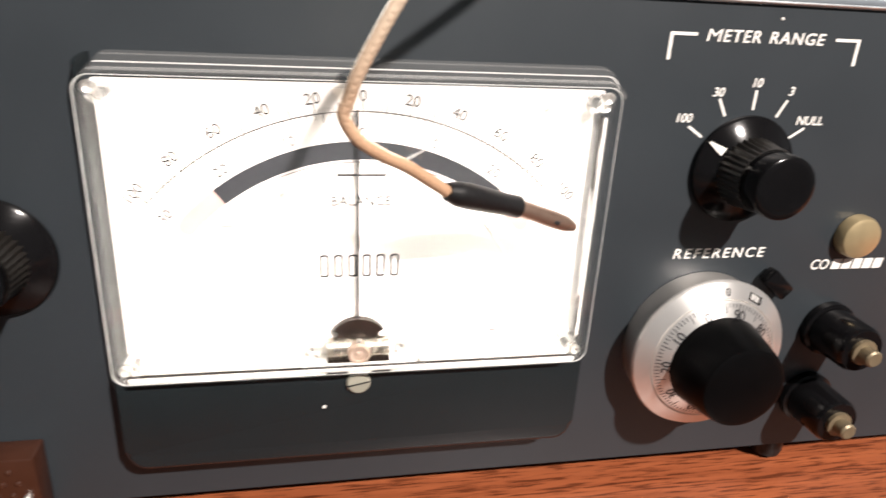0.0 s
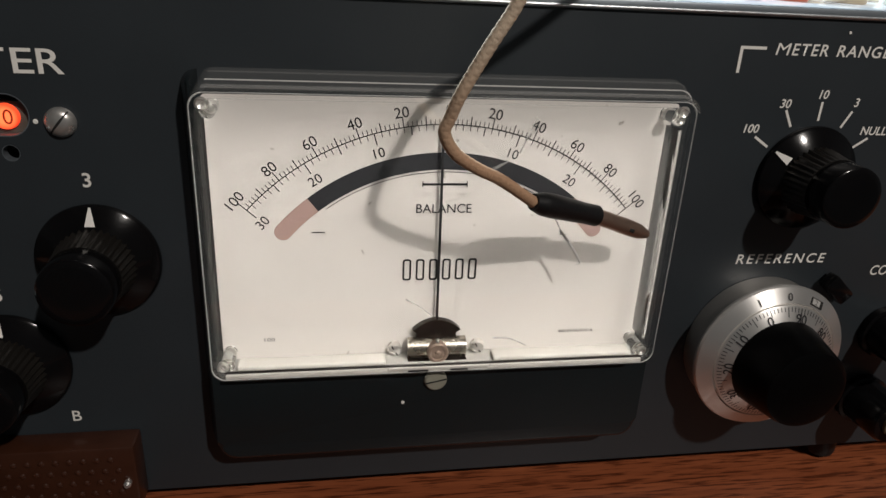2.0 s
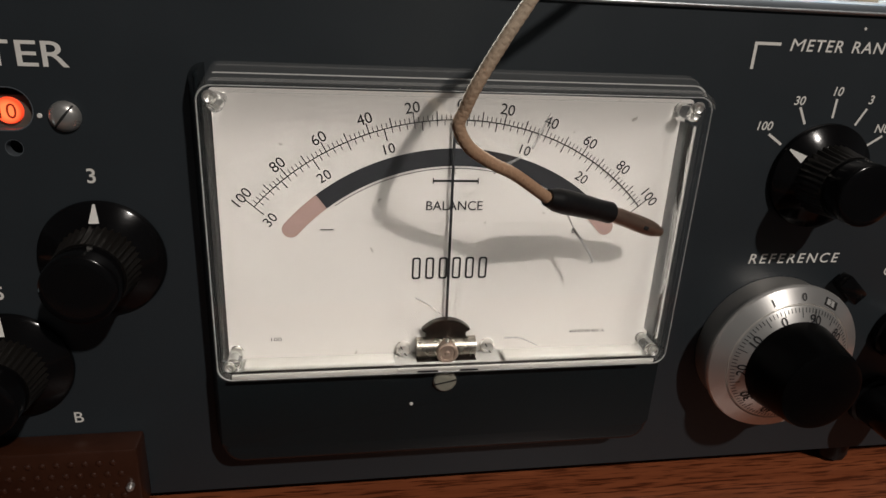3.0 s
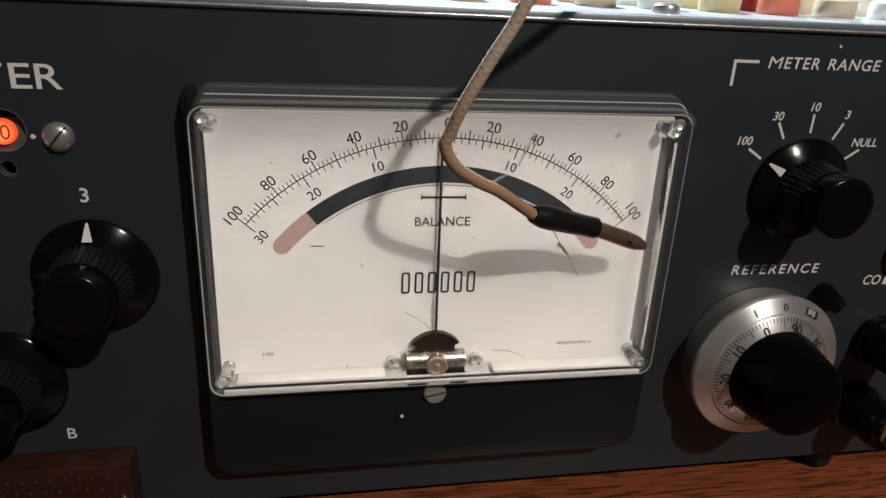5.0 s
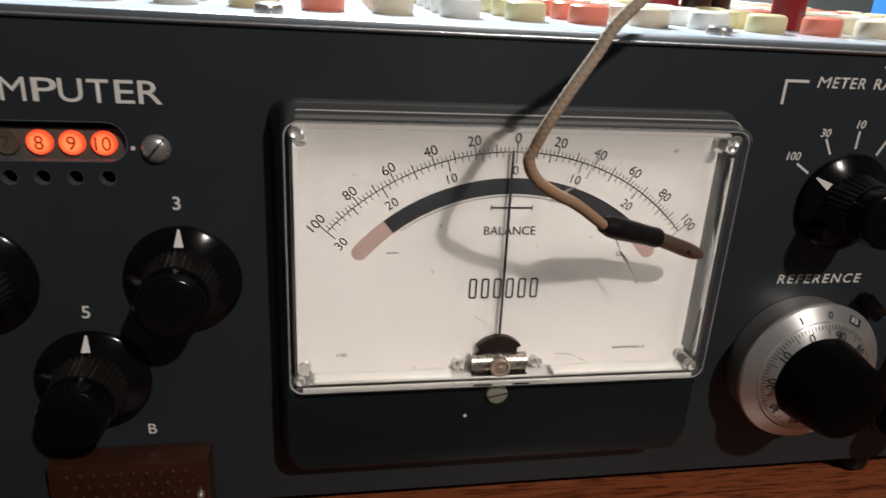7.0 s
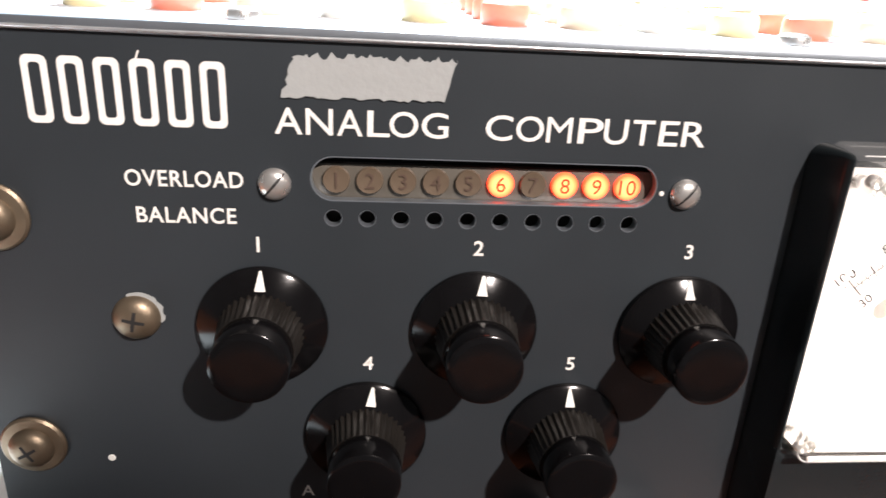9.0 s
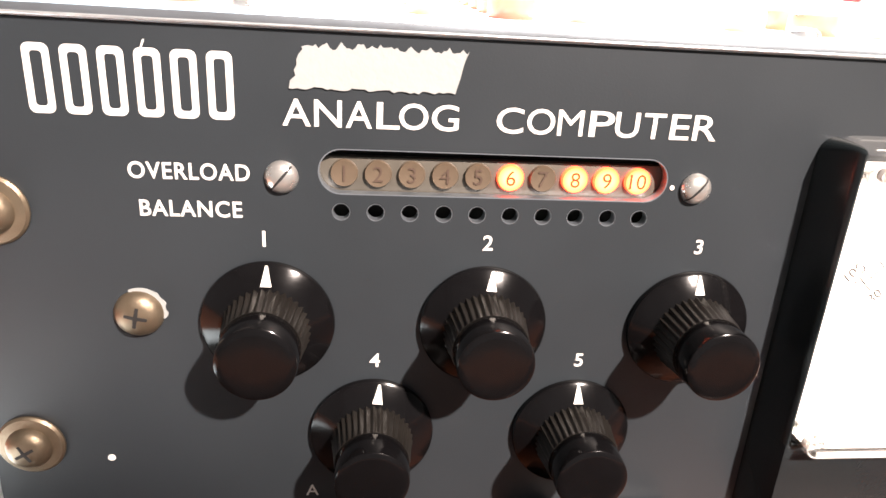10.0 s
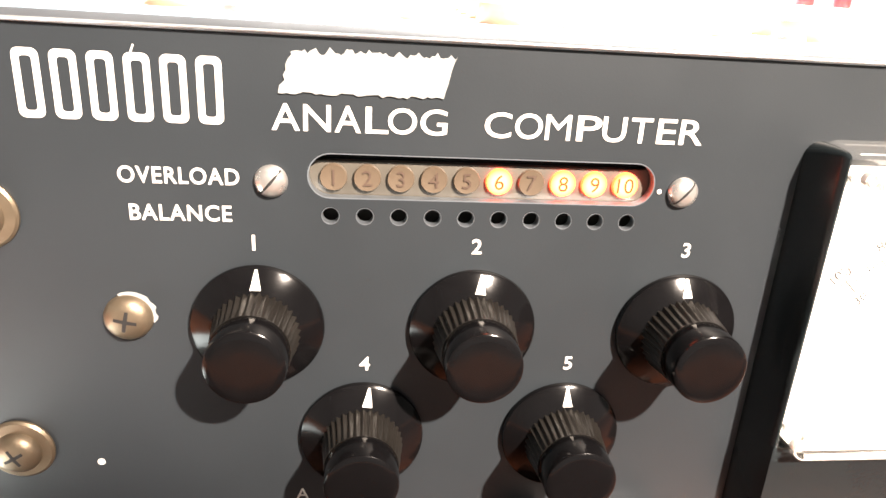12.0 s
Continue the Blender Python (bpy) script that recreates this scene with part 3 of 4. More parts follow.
# screws
def screw(x, z, r, mat, washer=0.0, cross=True, turn=20.0, label=""):
    h0 = 0.0016 if washer else 0.0002
    head = part("screw", lathe([(r, h0), (r * 0.98, h0 + r * 0.18), (r * 0.80, h0 + r * 0.42), (r * 0.5, h0 + r * 0.56), (0.0001, h0 + r * 0.6)], 32), mat, computer, label, at(x, 0, z, turn))
    if washer:
        part("washer", lathe([(washer, 0.0002), (washer, 0.0008), (washer * 0.93, 0.0014), (washer * 0.85, 0.0015), (r * 0.9, 0.0020)], 36), mat, head, "domed cup washer")
    dome = lambda t: h0 + r * float(np.interp(abs(t), (0, 0.5, 0.8, 0.98), (0.6, 0.56, 0.42, 0.18))) + 0.00006
    for quarter in ((0, 90) if cross else (0,)):
        reach, half = (0.46, 0.085) if cross else (0.95, 0.085)
        groove = bmesh.new()
        pairs = [[groove.verts.new((r * t, -dome(t), r * w)) for w in (-half * (1 - 0.4 * abs(t)), half * (1 - 0.4 * abs(t)))] for t in np.linspace(-reach, reach, 13)]
        for one, two in zip(pairs, pairs[1:]):
            groove.faces.new((one[0], two[0], two[1], one[1]))
        part("slot", groove, DARK, head, "", pose(0, -0.00002 * (quarter > 0), 0, 0, quarter, 0))


screw(-0.2583, 0.1092, 0.0060, CADMIUM, 0.0088, True, 25, "aged brassy screw with cup washer")
screw(-0.2587, 0.0425, 0.0060, CADMIUM, 0.0088, True, 60, "aged brassy screw with cup washer")
screw(-0.2270, 0.0822, 0.0062, CADMIUM, 0, True, 12, "aged brassy pan-head screw")
screw(-0.1902, 0.1192, 0.0041, NICKEL, 0, False, -50, "nickel slotted screw")
screw(-0.0842, 0.1192, 0.0041, NICKEL, 0, False, -50, "nickel slotted screw")
part("paint_smear", flat([[(0.0064 * math.cos(radians(a)) * (1 + 0.06 * math.sin(a)), 0.0064 * math.sin(radians(a))) for a in range(-20, 120, 8)] + [(0.0050 * math.cos(radians(a)), 0.0050 * math.sin(radians(a))) for a in range(116, -24, -8)]], 0.0003), TAPE, panel, "", at(-0.2264, 0.0005, 0.0828))

# brown sockets at the foot of the panel
for cx in (-0.1890, -0.0995):
    sock = part("socket_block", box(cx - 0.0245, cx + 0.0245, -0.0098, 0.0, LOW + 0.0006, 0.0195, 0.0010), BROWN, computer, "brown phenolic socket block")
    pit = mesh_of("rivet", lathe([(0.0011, 0), (0.0010, 0.0004), (0.0006, 0.0007), (0.0001, 0.0008)], 10))
    pit.materials.append(BROWN)
    for row in range(4):
        for col in range(10):
            part("rivet", pit, None, sock, "", at(cx - 0.0188 + 0.0040 * col + (0.002 if row % 2 else 0), 0.0097, 0.0150 - 0.0042 * row))

    part("guide_pin", lathe([(0.0012, 0), (0.0012, 0.0016), (0.0006, 0.0024)], 12), NICKEL, sock, "", at(cx + 0.0215, 0.0098, 0.0060))

# ---- the panel meter ----
CX = 0.0190
MX0, MX1, MZ0, MZ1 = -0.0480, 0.0885, 0.0475, 0.1315
FX0, FX1, FZ0 = -0.0490, 0.0900, 0.0140
body_me = flat([[(x, min(z, MZ0)) for x, z in pill(FX0, FX1, FZ0, MZ0 + 0.0060, 0.0060)]], 0.0126)
bm = bmesh.new()
bm.from_mesh(body_me)
bmesh.ops.remove_doubles(bm, verts=bm.verts[:], dist=1e-6)
rim_edges = [e for e in bm.edges if all(abs(v.co.y) < 1e-5 and v.co.z < MZ0 - 1e-4 for v in e.verts) and len(e.link_faces) == 2 and abs(e.calc_face_angle(0)) > 0.5]
for v in bm.verts:
    if v.co.y > 0.006:
        v.co.x = CX + (v.co.x - CX) * 1.055
        v.co.z = MZ0 + (v.co.z - MZ0) * 1.08
bmesh.ops.bevel(bm, geom=rim_edges, offset=0.0020, segments=4, affect="EDGES", profile=0.5)
meter = part("panel_meter", bm, METER_BLACK, computer, "rectangular panel meter with clear front and dark lower bezel", at(0, 0.0128, 0))
inv = at(0, -0.0128, 0)
part("back_plate", box(MX0 + 0.0022, MX1 - 0.0022, -0.0068, -0.0004, MZ0 + 0.0012, MZ1 - 0.0018, 0.0004), METER_BLACK, meter, "", inv)
part("dial_face", shade(flat([pill(MX0 + 0.0022, MX1 - 0.0022, MZ0 + 0.0012, MZ1 - 0.0020, 0.0010, 3)], 0.0006)), FACE, meter, "ivory white meter scale card", inv @ at(0, 0.0080, 0))
# dark liner behind the clear wall on the shaded side, pale on its inner face
wall = bmesh.new()
rings = []
for y, x, top, r in ((-0.0001, -0.0527, 0.1342, 0.0048), (-0.0060, -0.0510, 0.1341, 0.0028), (-0.0106, -0.0496, 0.1336, 0.0014), (-0.0118, -0.0492, 0.1331, 0.0010), (-0.0126, -0.0486, 0.1324, 0.0004)):
    loop = [(MX0 - 0.0001, MZ0 - 0.0004), (MX0 - 0.0001, top)]
    r = min(r, MX0 - 0.0002 - x)
    loop += [(x + r - r * math.sin(radians(a)), top - r + r * math.cos(radians(a))) for a in range(0, 91, 15)]
    loop += [(x, MZ0 - 0.0004)]
    rings.append([wall.verts.new((px, y, pz)) for px, pz in loop])
for one, two in zip(rings, rings[1:]):
    for k in range(len(one)):
        wall.faces.new((one[k], one[(k + 1) % len(one)], two[(k + 1) % len(one)], two[k]))
wall.faces.new(rings[0])
wall.faces.new(rings[-1][::-1])
bmesh.ops.recalc_face_normals(wall, faces=wall.faces[:])
part("side_wall", wall, METER_BLACK, meter, "black moulded side of the meter case", inv)
# turned-up lips of the card
part("lip", box(MX0 + 0.0030, MX1 - 0.0026, -0.0150, -0.0080, MZ0 + 0.0012, MZ0 + 0.0016, 0.0001), LIP, meter, "", inv)


def arc(cx, cz, r0, r1, a0, a1, n=48):
    pt = lambda r, a: (cx + r * math.sin(radians(a)), cz + r * math.cos(radians(a)))
    return [[pt(r0, a0 + (a1 - a0) * i / n), pt(r1, a0 + (a1 - a0) * i / n), pt(r1, a0 + (a1 - a0) * (i + 1) / n), pt(r0, a0 + (a1 - a0) * (i + 1) / n)] for i in range(n)]


SX = 0.0199
CZ, R, SPAN = 0.0462, 0.0757, 48.0


def tick(cz, r0, r1, a, w):
    s, c = math.sin(radians(a)), math.cos(radians(a))
    return bar(SX + r0 * s, cz + r0 * c, SX + r1 * s, cz + r1 * c, w)


rows = arc(SX, CZ, R - 0.00013, R + 0.00013, -SPAN, SPAN, 72)
for i in range(-50, 51):
    rows.append(tick(CZ, R, R + (0.0030 if i % 10 == 0 else 0.0025 if i % 5 == 0 else 0.0015), i * SPAN / 50, 0.00028 if i % 5 == 0 else 0.00020))
for i in range(-30, 31):
    rows.append(tick(CZ, R, R - (0.0034 if i % 10 == 0 else 0.0025 if i % 5 == 0 else 0.0016), i * SPAN / 30, 0.00028 if i % 5 == 0 else 0.00020))
part("scale_marks", quads(rows), INK, meter, "fine black scale with graduations", inv @ at(0, 0.0082, 0))
for n in (100, 80, 60, 40, 20, 0, -20, -40, -60, -80, -100):
    a = n * SPAN / 100
    part("scale_number", words(str(abs(n)), 0, None, -0.0015, 0.0015), INK, meter, "", inv @ at(SX + 0.0799 * math.sin(radians(a)), 0.0082, CZ + 0.0799 * math.cos(radians(a)), a))
for n in (30, 20, 10, 0, -10, -20, -30):
    a = n * SPAN / 30
    part("scale_number", words(str(abs(n)), 0, None, -0.0014, 0.0014), INK, meter, "", inv @ at(SX + 0.0701 * math.sin(radians(a)), 0.0082, CZ + 0.0701 * math.cos(radians(a)), a))
# mirror band with faded ends
BZ, B0, B1 = 0.0497, 0.0592, 0.0642
part("scale_band", quads(arc(SX, BZ, B0, B1, -38, 38, 60)), BAND, meter, "blue-black curved band", inv @ at(0, 0.0082, 0))
for s in (-1, 1):
    bm_end = arc(SX, BZ, B0, B1, s * 38, s * 49, 8)
    e = Vector((SX + (B0 + B1) / 2 * math.sin(radians(s * 49)), BZ + (B0 + B1) / 2 * math.cos(radians(s * 49))))
    u, w = Vector((math.sin(radians(s * 49)), math.cos(radians(s * 49)))), Vector((s * math.cos(radians(49)), -math.sin(radians(49))))
    bm_end.append([tuple(e + u * 0.0025 * math.cos(radians(a)) + w * 0.0025 * math.sin(radians(a))) for a in range(0, 181, 15)])
    part("band_end", quads(bm_end), PINK, meter, "faded pink band end", inv @ at(0, 0.00815, 0))
part("band_line", quads(arc(SX, BZ, B0 - 0.0008, B0 - 0.0006, -36, 36, 60)), INK, meter, "", inv @ at(0, 0.0082, 0))
part("balance_mark", quads([bar(0.0132, 0.1045, 0.0262, 0.1045, 0.0006), bar(0.0132, 0.1036, 0.0132, 0.1054, 0.0003), bar(0.0262, 0.1036, 0.0262, 0.1054, 0.0003)]), INK, meter, "", inv @ at(0, 0.0082, 0))
for text, x0, x1, z0, z1 in (("BALANCE", 0.0115, 0.0280, 0.0957, 0.0985), ("440-07100 REV A", 0.0594, 0.0712, 0.0543, 0.0554), ("100", -0.0335, -0.0304, 0.0547, 0.0559)):
    part("lettering", words(text, x0, x1, z0, z1), INK, meter, "", inv @ at(0, 0.0082, 0))
part("scale_sign", quads([bar(-0.0186, 0.0900, -0.0148, 0.0900, 0.0003), bar(0.0562, 0.0885, 0.0580, 0.0885, 0.0002), bar(0.0562, 0.0885, 0.0562, 0.0900, 0.0002)]), INK, meter, "", inv @ at(0, 0.0082, 0))
for i in range(6):
    x0 = 0.0080 + 0.00402 * i
    part("maker_mark", flat([pill(x0, x0 + 0.0026, 0.0741, 0.0811, 0.0008, 4), pill(x0 + 0.00055, x0 + 0.00205, 0.0747, 0.0805, 0.0004, 3)]), INK, meter, "plain black outlined bar", inv @ at(0, 0.0082, 0))

# movement
part("needle", box(-0.00038, 0.00038, -0.0100, -0.0096, 0, 0.0690), INK, meter, "thin black needle", inv @ pose(CX, 0, 0.0535, 0, -0.6, 0))
pole = [(CX + 0.0096 * math.cos(radians(a)), 0.0518 + 0.0096 * math.sin(radians(a))) for a in np.linspace(38.6, 141.4, 21)]
part("pole_piece", shade(flat([pole + [(CX - 0.0061, 0.0570), (CX - 0.0063, 0.0545), (CX + 0.0063, 0.0545), (CX + 0.0061, 0.0570)]], 0.0022)), MOVEMENT, meter, "dark mushroom-shaped pole piece", inv @ at(0, 0.0105, 0))
bridge_bm = bmesh.new()
rows = [[bridge_bm.verts.new((CX + x, -0.0098 - 0.0034 * math.sin(radians(a)), 0.0518 - 0.0036 * math.cos(radians(a)))) for x in (-0.0092, -0.0090, -0.0050, 0.0050, 0.0090, 0.0092)] for a in range(0, 181, 15)]
for one, two in zip(rows, rows[1:]):
    for k in range(5):
        bridge_bm.faces.new((one[k], one[k + 1], two[k + 1], two[k]))
for k in (0, 5):
    bridge_bm.faces.new([row[k] for row in rows])
part("bridge", bridge_bm, BRIDGE, meter, "old nickel barrel-shaped movement bridge", inv)
part("bridge_foot", box(CX - 0.0092, CX + 0.0092, -0.0140, -0.0096, 0.0480, 0.0493), MOVEMENT, meter, "dark foot of the bridge", inv)
part("bridge_stop", lathe([(0.0006, 0.0126), (0.0006, 0.0136), (0.0003, 0.0139)], 12), NICKEL, meter, "", inv @ at(CX, 0, 0.0556))
part("foot_light", box(CX - 0.0155, CX + 0.0155, -0.0194, -0.0188, MZ0 + 0.0016, MZ0 + 0.0023, 0.0001), PRINT, meter, "pale moulded bar below the movement", inv)
for x0, x1 in ((-0.0096, -0.0034), (0.0034, 0.0088)):
    part("foot_slot", box(CX + x0, CX + x1, -0.0194, -0.0188, MZ0 + 0.0009, MZ0 + 0.0013), DARK, meter, "", inv)
part("pivot_boss", lathe([(0.0034, 0.0110), (0.0034, 0.0142), (0.0030, 0.0147), (0.0024, 0.0147), (0.0021, 0.0141), (0.0010, 0.0141), (0.0006, 0.0146)], 28), BOSS, meter, "", inv @ at(CX, 0, 0.0518))
for x in (0.0060, 0.0325):
    sc = part("movement_screw", lathe([(0.0023, 0.0080), (0.0023, 0.0096), (0.0018, 0.0104), (0.0001, 0.0107)], 24), NICKEL, meter, "", inv @ at(x, 0, 0.0510))
    part("slot", box(-0.0019, 0.0019, -0.0106, -0.0098, -0.0002, 0.0002), DARK, sc, "", pose(0, 0, 0, 0, 60, 0))
adj = part("zero_adjuster", lathe([(0.0036, 0.0126), (0.0036, 0.0136), (0.0031, 0.0141), (0.0001, 0.0142)], 32), material("translucent_white", (0.27, 0.265, 0.215), 0.35, vary=0.1), meter, "dull white slotted adjuster screw", inv @ at(CX, 0, 0.0412))
part("slot", box(-0.0034, 0.0034, -0.0144, -0.0138, -0.00018, 0.00018), DARK, adj, "", pose(0, 0, 0, 0, -12, 0))
part("paint_dot", lathe([(0.0006, 0.0128), (0.0005, 0.0130)], 12), PRINT, meter, "", inv @ at(0.0088, 0, 0.0330))

# clear front
COVER_FRONT, COVER_DEEP, COVER_IN = 0.0192, 0.0190, 0.0172
outer = shade(flat([pill(MX0, MX1, MZ0 + 0.0002, MZ1, 0.0042, 8)], COVER_DEEP), 30)
bm = bmesh.new()
bm.from_mesh(outer)
for v in bm.verts:
    if v.co.y > 0.01:
        v.co.x = CX + (v.co.x - CX) * (1.070 if v.co.x > CX else 1.0)
        v.co.z = MZ0 + (v.co.z - MZ0) * 1.038
front = [e for e in bm.edges if all(abs(v.co.y) < 1e-5 for v in e.verts) and len(e.link_faces) == 2 and abs(e.calc_face_angle(0)) > 0.5]
bmesh.ops.bevel(bm, geom=front, offset=0.0012, segments=3, affect="EDGES", profile=0.5)
inside = flat([pill(MX0 + 0.0020, MX1 - 0.0020, MZ0 + 0.0006, MZ1 - 0.0022, 0.0016, 4)], COVER_IN)
inside.transform(Matrix.Translation((0, COVER_DEEP - COVER_IN, 0)))
inside.flip_normals()
merged = bpy.data.meshes.new("clear_cover")
bmesh.ops.recalc_face_normals(bm, faces=bm.faces)
bm.from_mesh(inside)
back = [f for f in bm.faces if all(v.co.y > COVER_DEEP - 1e-4 for v in f.verts)]
bmesh.ops.delete(bm, geom=back, context="FACES")
bm.to_mesh(merged)
bm.free()
veil_faces = [p for p in merged.polygons if abs(p.normal.y) < 0.6]
merged.materials.append(CLEAR)
merged.materials.append(WALL_VEIL)
for p in veil_faces:
    p.material_index = 1
cover = part("clear_cover", shade(merged, 30), None, meter, "clear moulded plastic meter cover", inv @ at(0, COVER_FRONT, 0))
cover.visible_shadow = False
ring = pill(MX0 + 0.0002, MX1 - 0.0002, MZ0 + 0.0004, MZ1 - 0.0002, 0.0040, 8)


def inset(d, h):
    """The cover's rounded outline drawn in by d, h in front of the panel."""
    mx, mz = (MX0 + MX1) / 2, (MZ0 + MZ1) / 2
    kx, kz = 1 - 2 * d / (MX1 - MX0), 1 - 2 * d / (MZ1 - MZ0)
    return [(mx + (x - mx) * kx, -h, mz + (z - mz) * kz) for x, z in ring]


# thin pale lines that stand in for the glint along the raised edge
for d, wide, h in ((0.0000, 0.00035, 0.0190), (0.0016, 0.00022, 0.0192)):
    line_bm = bmesh.new()
    rows = [[line_bm.verts.new(c) for c in inset(d + k * wide / 2, h + (0.00025 if k == 1 else 0))] for k in (0, 1, 2)]
    for one, two in zip(rows, rows[1:]):
        for k in range(len(ring)):
            line_bm.faces.new((one[k], one[(k + 1) % len(ring)], two[(k + 1) % len(ring)], two[k]))
    part("edge_glint", line_bm, EDGE_VEIL if d == 0 else RIDGE_VEIL, meter, "raised clear edge of the cover with painted glint", inv).visible_shadow = False
# the card's light refracted in the lower wall, painted as a cream strip
part("foot_strip", box(MX0 + 0.0040, MX1 - 0.0040, -0.0191, -0.0178, MZ0 + 0.0007, MZ0 + 0.0022, 0.0003), FOOT, meter, "lower edge of the clear cover, card's refracted light painted cream", inv)
for x in (MX0 + 0.0046, MX1 - 0.0046):
    for z in (MZ0 + 0.0046, MZ1 - 0.0052):
        col = part("corner_post", lathe([(0.0019, 0.0088), (0.0021, 0.0168)], 20), CLEAR, meter, "clear moulded corner post", inv @ at(x, 0, z))
        col.visible_shadow = False
        part("post_screw", lathe([(0.0012, 0.0086), (0.0012, 0.0100), (0.0005, 0.0103)], 12), NICKEL, meter, "", inv @ at(x, 0, z))
        sx, sz = x + (0.0014 if x > CX else -0.0014), z + (0.0016 if z > 0.09 else -0.0012)
        part("post_tip", lathe([(0.0017, 0.0150), (0.0018, 0.0158), (0.0013, 0.0166), (0.0006, 0.0163), (0.0001, 0.0158)], 14), NICKEL, meter, "bright metal tip in the cover's corner", inv @ at(sx, 0, sz))

rib = part("cover_rib", box(MX1 - 0.0041, MX1 - 0.0031, -0.0168, -0.0088, MZ0 + 0.0080, MZ1 - 0.0085, 0.0002), CLEAR, meter, "clear moulded rib", inv)
rib.visible_shadow = False

# moulded ridges that run round the flared walls; their pale veils paint in sheen
for share, wide, veil in ((0.20, 0.0032, TOP_VEIL), (0.45, 0.0004, EDGE_VEIL), (0.80, 0.0004, WALL_VEIL)):
    ridge_bm = bmesh.new()
    rows = []
    for lift, shift in ((0.0, -wide), (0.0003, 0.0), (0.0, wide)):
        row = []
        for x, z in pill(MX0, MX1, MZ0 + 0.0002, MZ1, 0.0042, 8)[:22]:
            if z < MZ0 + 0.004 or x < MX0 + 0.003:
                continue
            gx, gz = (CX + (x - CX) * (1 + (0.070 * share if x > CX else 0)), MZ0 + (z - MZ0) * (1 + 0.038 * share))
            row.append(ridge_bm.verts.new((gx + (lift if x > MX1 - 0.003 else 0), -0.0190 + 0.0190 * share + shift, gz + lift)))
        rows.append(row)
    for one, two in zip(rows, rows[1:]):
        for k in range(len(one) - 1):
            ridge_bm.faces.new((one[k], one[k + 1], two[k + 1], two[k]))
    part("cover_ridge", ridge_bm, veil, meter, "moulded ridge in the clear cover with painted sheen", inv).visible_shadow = False
# scratches and a bristle on the clear front
for name, pts, wide, mat in (("bristle", [(0.0522, 0.0938), (0.0560, 0.0890), (0.0594, 0.0838), (0.0584, 0.0828)], 0.00036, BRISTLE),
                             ("scratch", [(0.0278, 0.1098), (0.0315, 0.1122), (0.0352, 0.1142)], 0.00055, FAINT_VEIL),
                             ("scratch", [(0.0380, 0.1165), (0.0402, 0.1215), (0.0420, 0.1262)], 0.00030, FAINT_VEIL),
                             ("scratch", [(0.0495, 0.0990), (0.0525, 0.0935)], 0.00025, FAINT_VEIL),
                             ("scratch", [(0.0080, 0.0730), (0.0120, 0.0705), (0.0160, 0.0672)], 0.00025, RIDGE_VEIL),
                             ("scratch", [(0.0350, 0.0592), (0.0400, 0.0588), (0.0455, 0.0562)], 0.00030, RIDGE_VEIL)):
    part(name, sweep([(x, -0.01935, z) for x, z in pts], [wide, wide, wide * 0.5], 8, 6), mat, meter, "pale bristle lying on the cover" if name == "bristle" else "fine scratch in the clear cover", inv)
# pale bars along the foot of the card
for x0, x1 in ((MX0 + 0.0070, 0.0030), (0.0365, MX1 - 0.0066)):
    part("foot_bar", box(x0, x1, -0.0162, -0.0110, MZ0 + 0.0018, MZ0 + 0.0034, 0.0006, 3), FOOT, meter, "milky plastic bar below the card", inv)
part("foot_gap", box(MX0 + 0.0034, MX1 - 0.0030, -0.0166, -0.0160, MZ0 + 0.0011, MZ0 + 0.0015), DARK, meter, "", inv)

# ---- patch jacks on the deck ----
jack_prof = [(0.0068, 0), (0.0071, 0.0005), (0.0071, 0.0046), (0.0068, 0.0057), (0.0060, 0.0063), (0.0048, 0.0065), (0.0026, 0.0066), (0.0022, 0.0058), (0.0020, 0.0040)]
jack_mesh = {}
for colour, mat in JACKS.items():
    jack_mesh[colour] = mesh_of("jack", lathe(jack_prof, 28))
    jack_mesh[colour].materials.append(mat)
PLUGS = [(0.148, 0.0620, 0.036, True), (0.113, 0.1010, 0.036, True), (0.127, 0.0980, 0.030, False), (0.141, 0.1060, 0.030, False), (0.160, 0.350, 0.030, True), (0.190, 0.350, 0.030, True)]
DECK_Z = TOP + 0.0032
order = ["red", "beige", "white", "yellow"]
rng = random.Random(11)
for row in range(17):
    for col in range(-5, 17):
        x, y = -0.1290 + 0.0230 * col, 0.0390 + 0.0205 * row
        colour = order[(col + row // 4) % 4]
        if (rng.random() < 0.06 and row > 0) or any(math.hypot(x - px, y - py) < 0.016 for px, py, *_ in PLUGS):
            continue
        part("jack", jack_mesh[colour], None, deck, colour + " plastic patch jack", pose(x, y, DECK_Z + SLOPE * (y - 0.0051), -90 + math.degrees(SLOPE), 0, 0))
for x in (-0.1975, -0.0515, 0.0945, 0.2405):
    part("deck_screw", lathe([(0.0043, 0), (0.0044, 0.0012), (0.0040, 0.0022), (0.0028, 0.0029), (0.0001, 0.0031)], 28), NICKEL, deck, "chrome pan-head screw", pose(x - 0.0015, 0.0172, DECK_Z + 0.0004, -90))

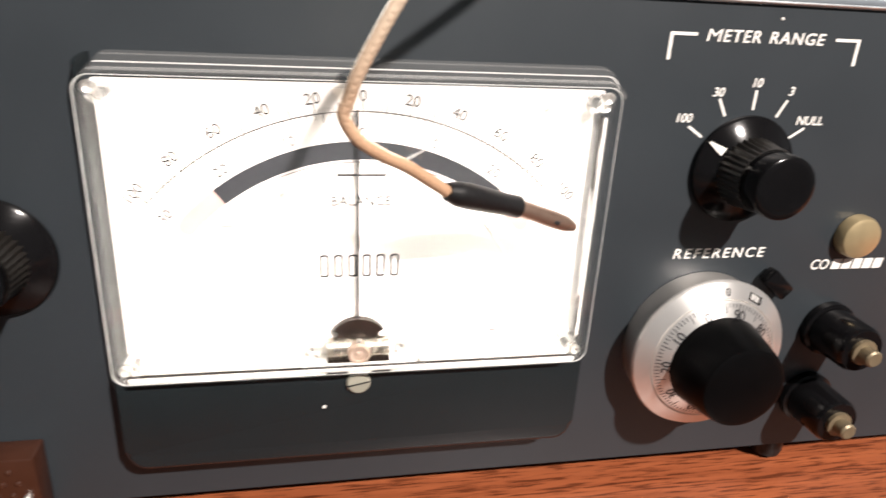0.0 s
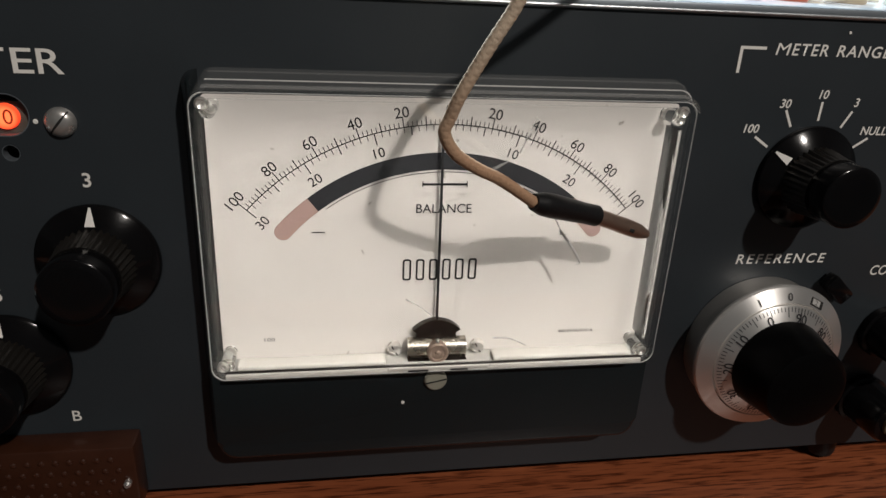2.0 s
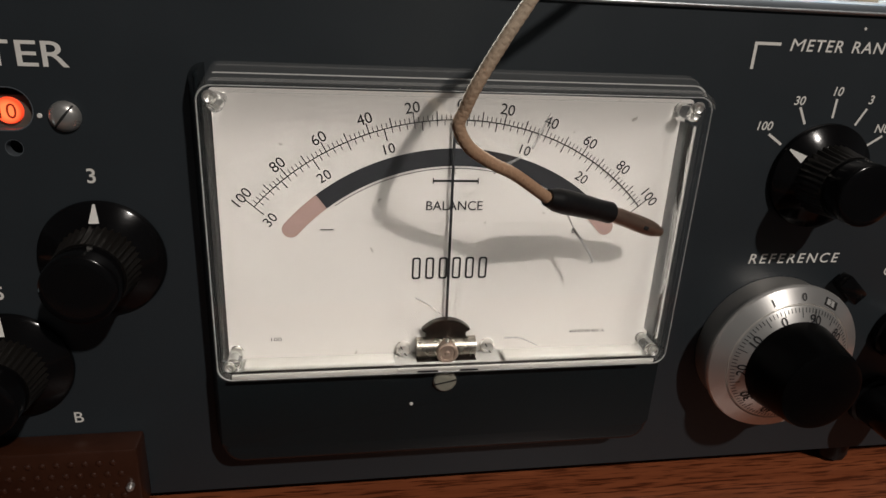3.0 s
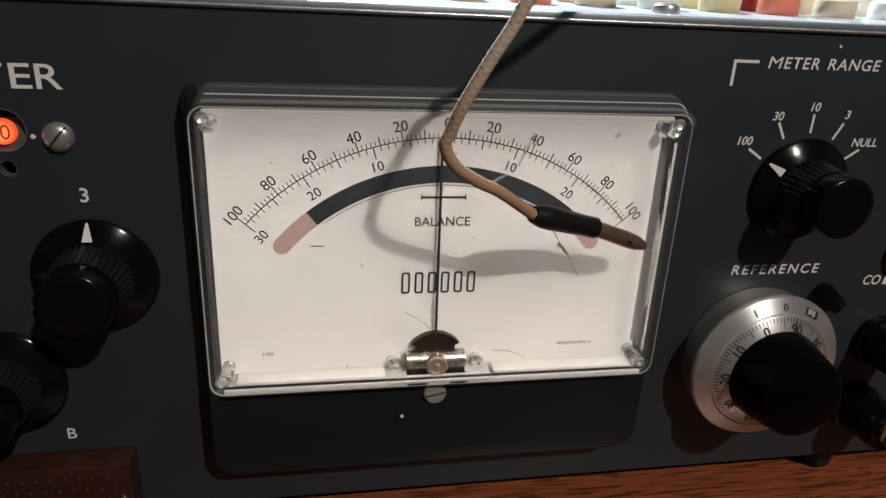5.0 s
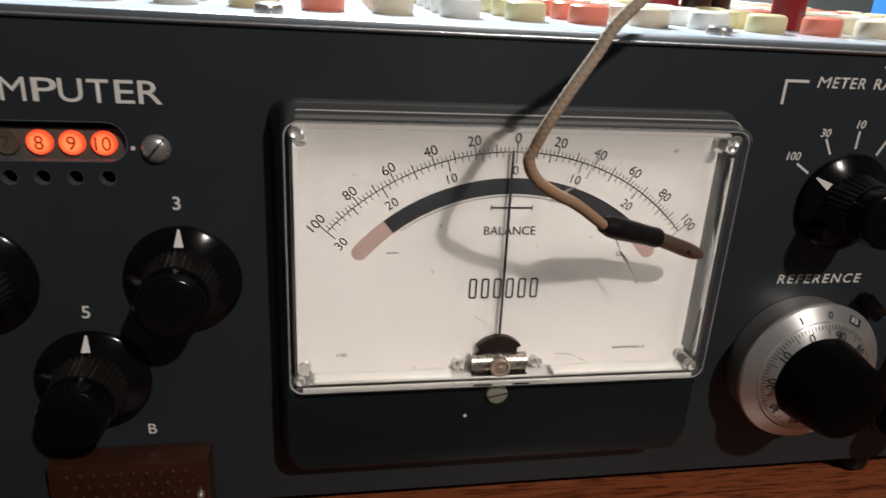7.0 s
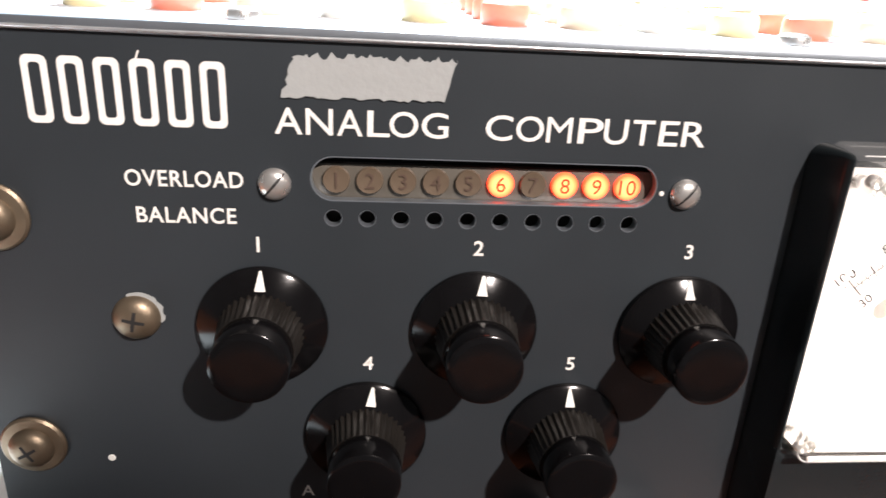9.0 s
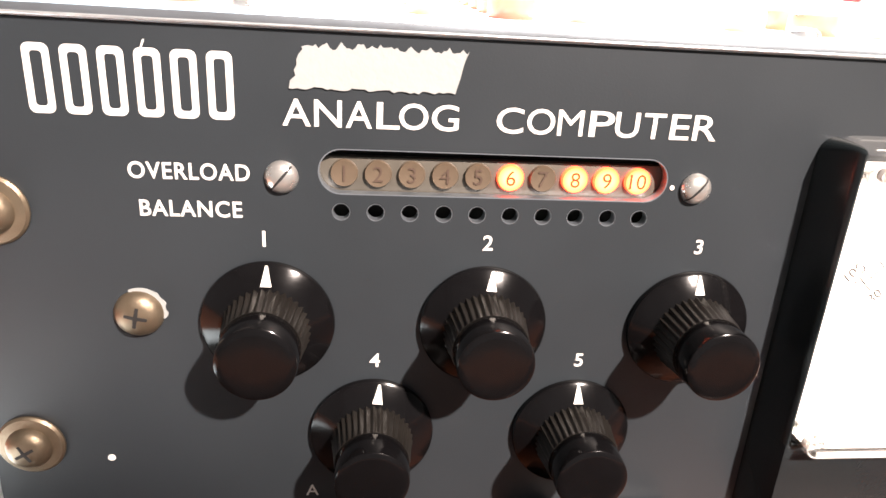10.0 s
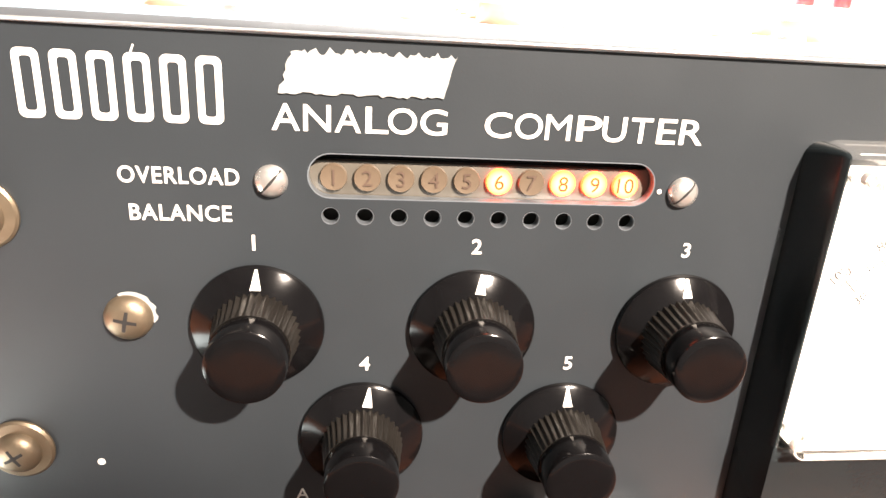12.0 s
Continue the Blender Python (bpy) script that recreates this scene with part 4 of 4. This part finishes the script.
# patch plugs standing in the board
for x, y, h, red in PLUGS:
    plug = tagged(new("patch_plug"), "maroon plastic patch plug with a dark lead" if red else "dark brown patch plug with a dark lead", "plug", "patch plugs")
    plug.matrix_basis = pose(x, y, DECK_Z + SLOPE * (y - 0.0051) + 0.0001)
    part("sleeve", lathe([(0.0062, 0.0), (0.0066, 0.004), (0.0062, h * 0.75), (0.0045, h * 0.9), (0.0026, h)], 24), MAROON if red else BROWN, plug, "", pose(0, 0, 0, -90))
    part("lead", sweep([(0, 0, h - 0.001), (0.004, 0.004, h + 0.025), (0.020, 0.030, h + 0.045), (0.030, 0.060, h + 0.03)], 0.0016, 8), RUBBER, plug)

# ---- the test lead that hangs in front of the meter ----
lead = tagged(new("test_lead"), "tan braided test lead with black sleeve and metal pin", "test lead")
LEAD = [(0.028, -0.05, 0.16), (0.025, -0.049, 0.154), (0.021, -0.048, 0.147), (0.016, -0.046, 0.137), (0.014, -0.044, 0.131), (0.013, -0.043, 0.127), (0.016, -0.042, 0.122), (0.022, -0.041, 0.118), (0.028, -0.04, 0.115), (0.038, -0.036, 0.108)]
SLEEVE_MID, PIN_A, PIN_B = (0.047, -0.032, 0.105), (0.059, -0.027, 0.101), (0.078, -0.021, 0.093)
WIRE = [(0.200, 0.150, 0.166), (0.188, 0.070, 0.204), (0.130, -0.012, 0.216), (0.086, -0.0450, 0.2045), (0.0635, -0.0500, 0.1895), (0.0490, -0.0508, 0.1790), (0.0340, -0.0510, 0.1668)] + LEAD
part("cord", sweep(WIRE, 0.00148, 36, 60, 0.034, 0.0018), BRAID, lead, "tan woven cloth cord")
part("sleeve", sweep([LEAD[-1], SLEEVE_MID, PIN_A], [0.0022, 0.0031, 0.0033, 0.0032, 0.0031, 0.0029, 0.0030], 24, 12), RUBBER, lead, "black rubber sleeve")
part("pin", sweep([PIN_A, PIN_B], [0.0021, 0.0023, 0.0023, 0.0024, 0.0024, 0.0022, 0.0013], 20, 24), PIN, lead, "tarnished metal pin")

mid = Vector(PIN_A).lerp(Vector(PIN_B), 0.62)
part("pin_slot", box(-0.0012, 0.0012, -0.0026, -0.0015, -0.00055, 0.00055, 0.0002), DARK, lead, "", Matrix.Translation(mid) @ pose(0, 0, 0, 0, 22, 0))

# ---- left of the computer ----
tagged(part("paper_sheet", box(-0.37, -0.285, -0.12, 0.068, TABLE + 0.0002, TABLE + 0.0012), PAPER, None), "white sheet of paper lying on the desk", "paper")
tagged(part("paper_stack", box(-0.43, -0.290, 0.092, 0.38, TABLE + 0.0002, TABLE + 0.012, 0.0006), PAPER, None), "low stack of white paper on the desk", "paper")

# ---- behind the computer ----
BLUE = material("blue_board", (0.02, 0.15, 0.42), 0.45, vary=0.1, scale=60)
tagged(part("box_file", box(0.522, 0.630, 0.44, 0.465, TABLE + 0.0002, 0.215, 0.002), BLUE, None), "blue cardboard box file standing on the desk", "box file")
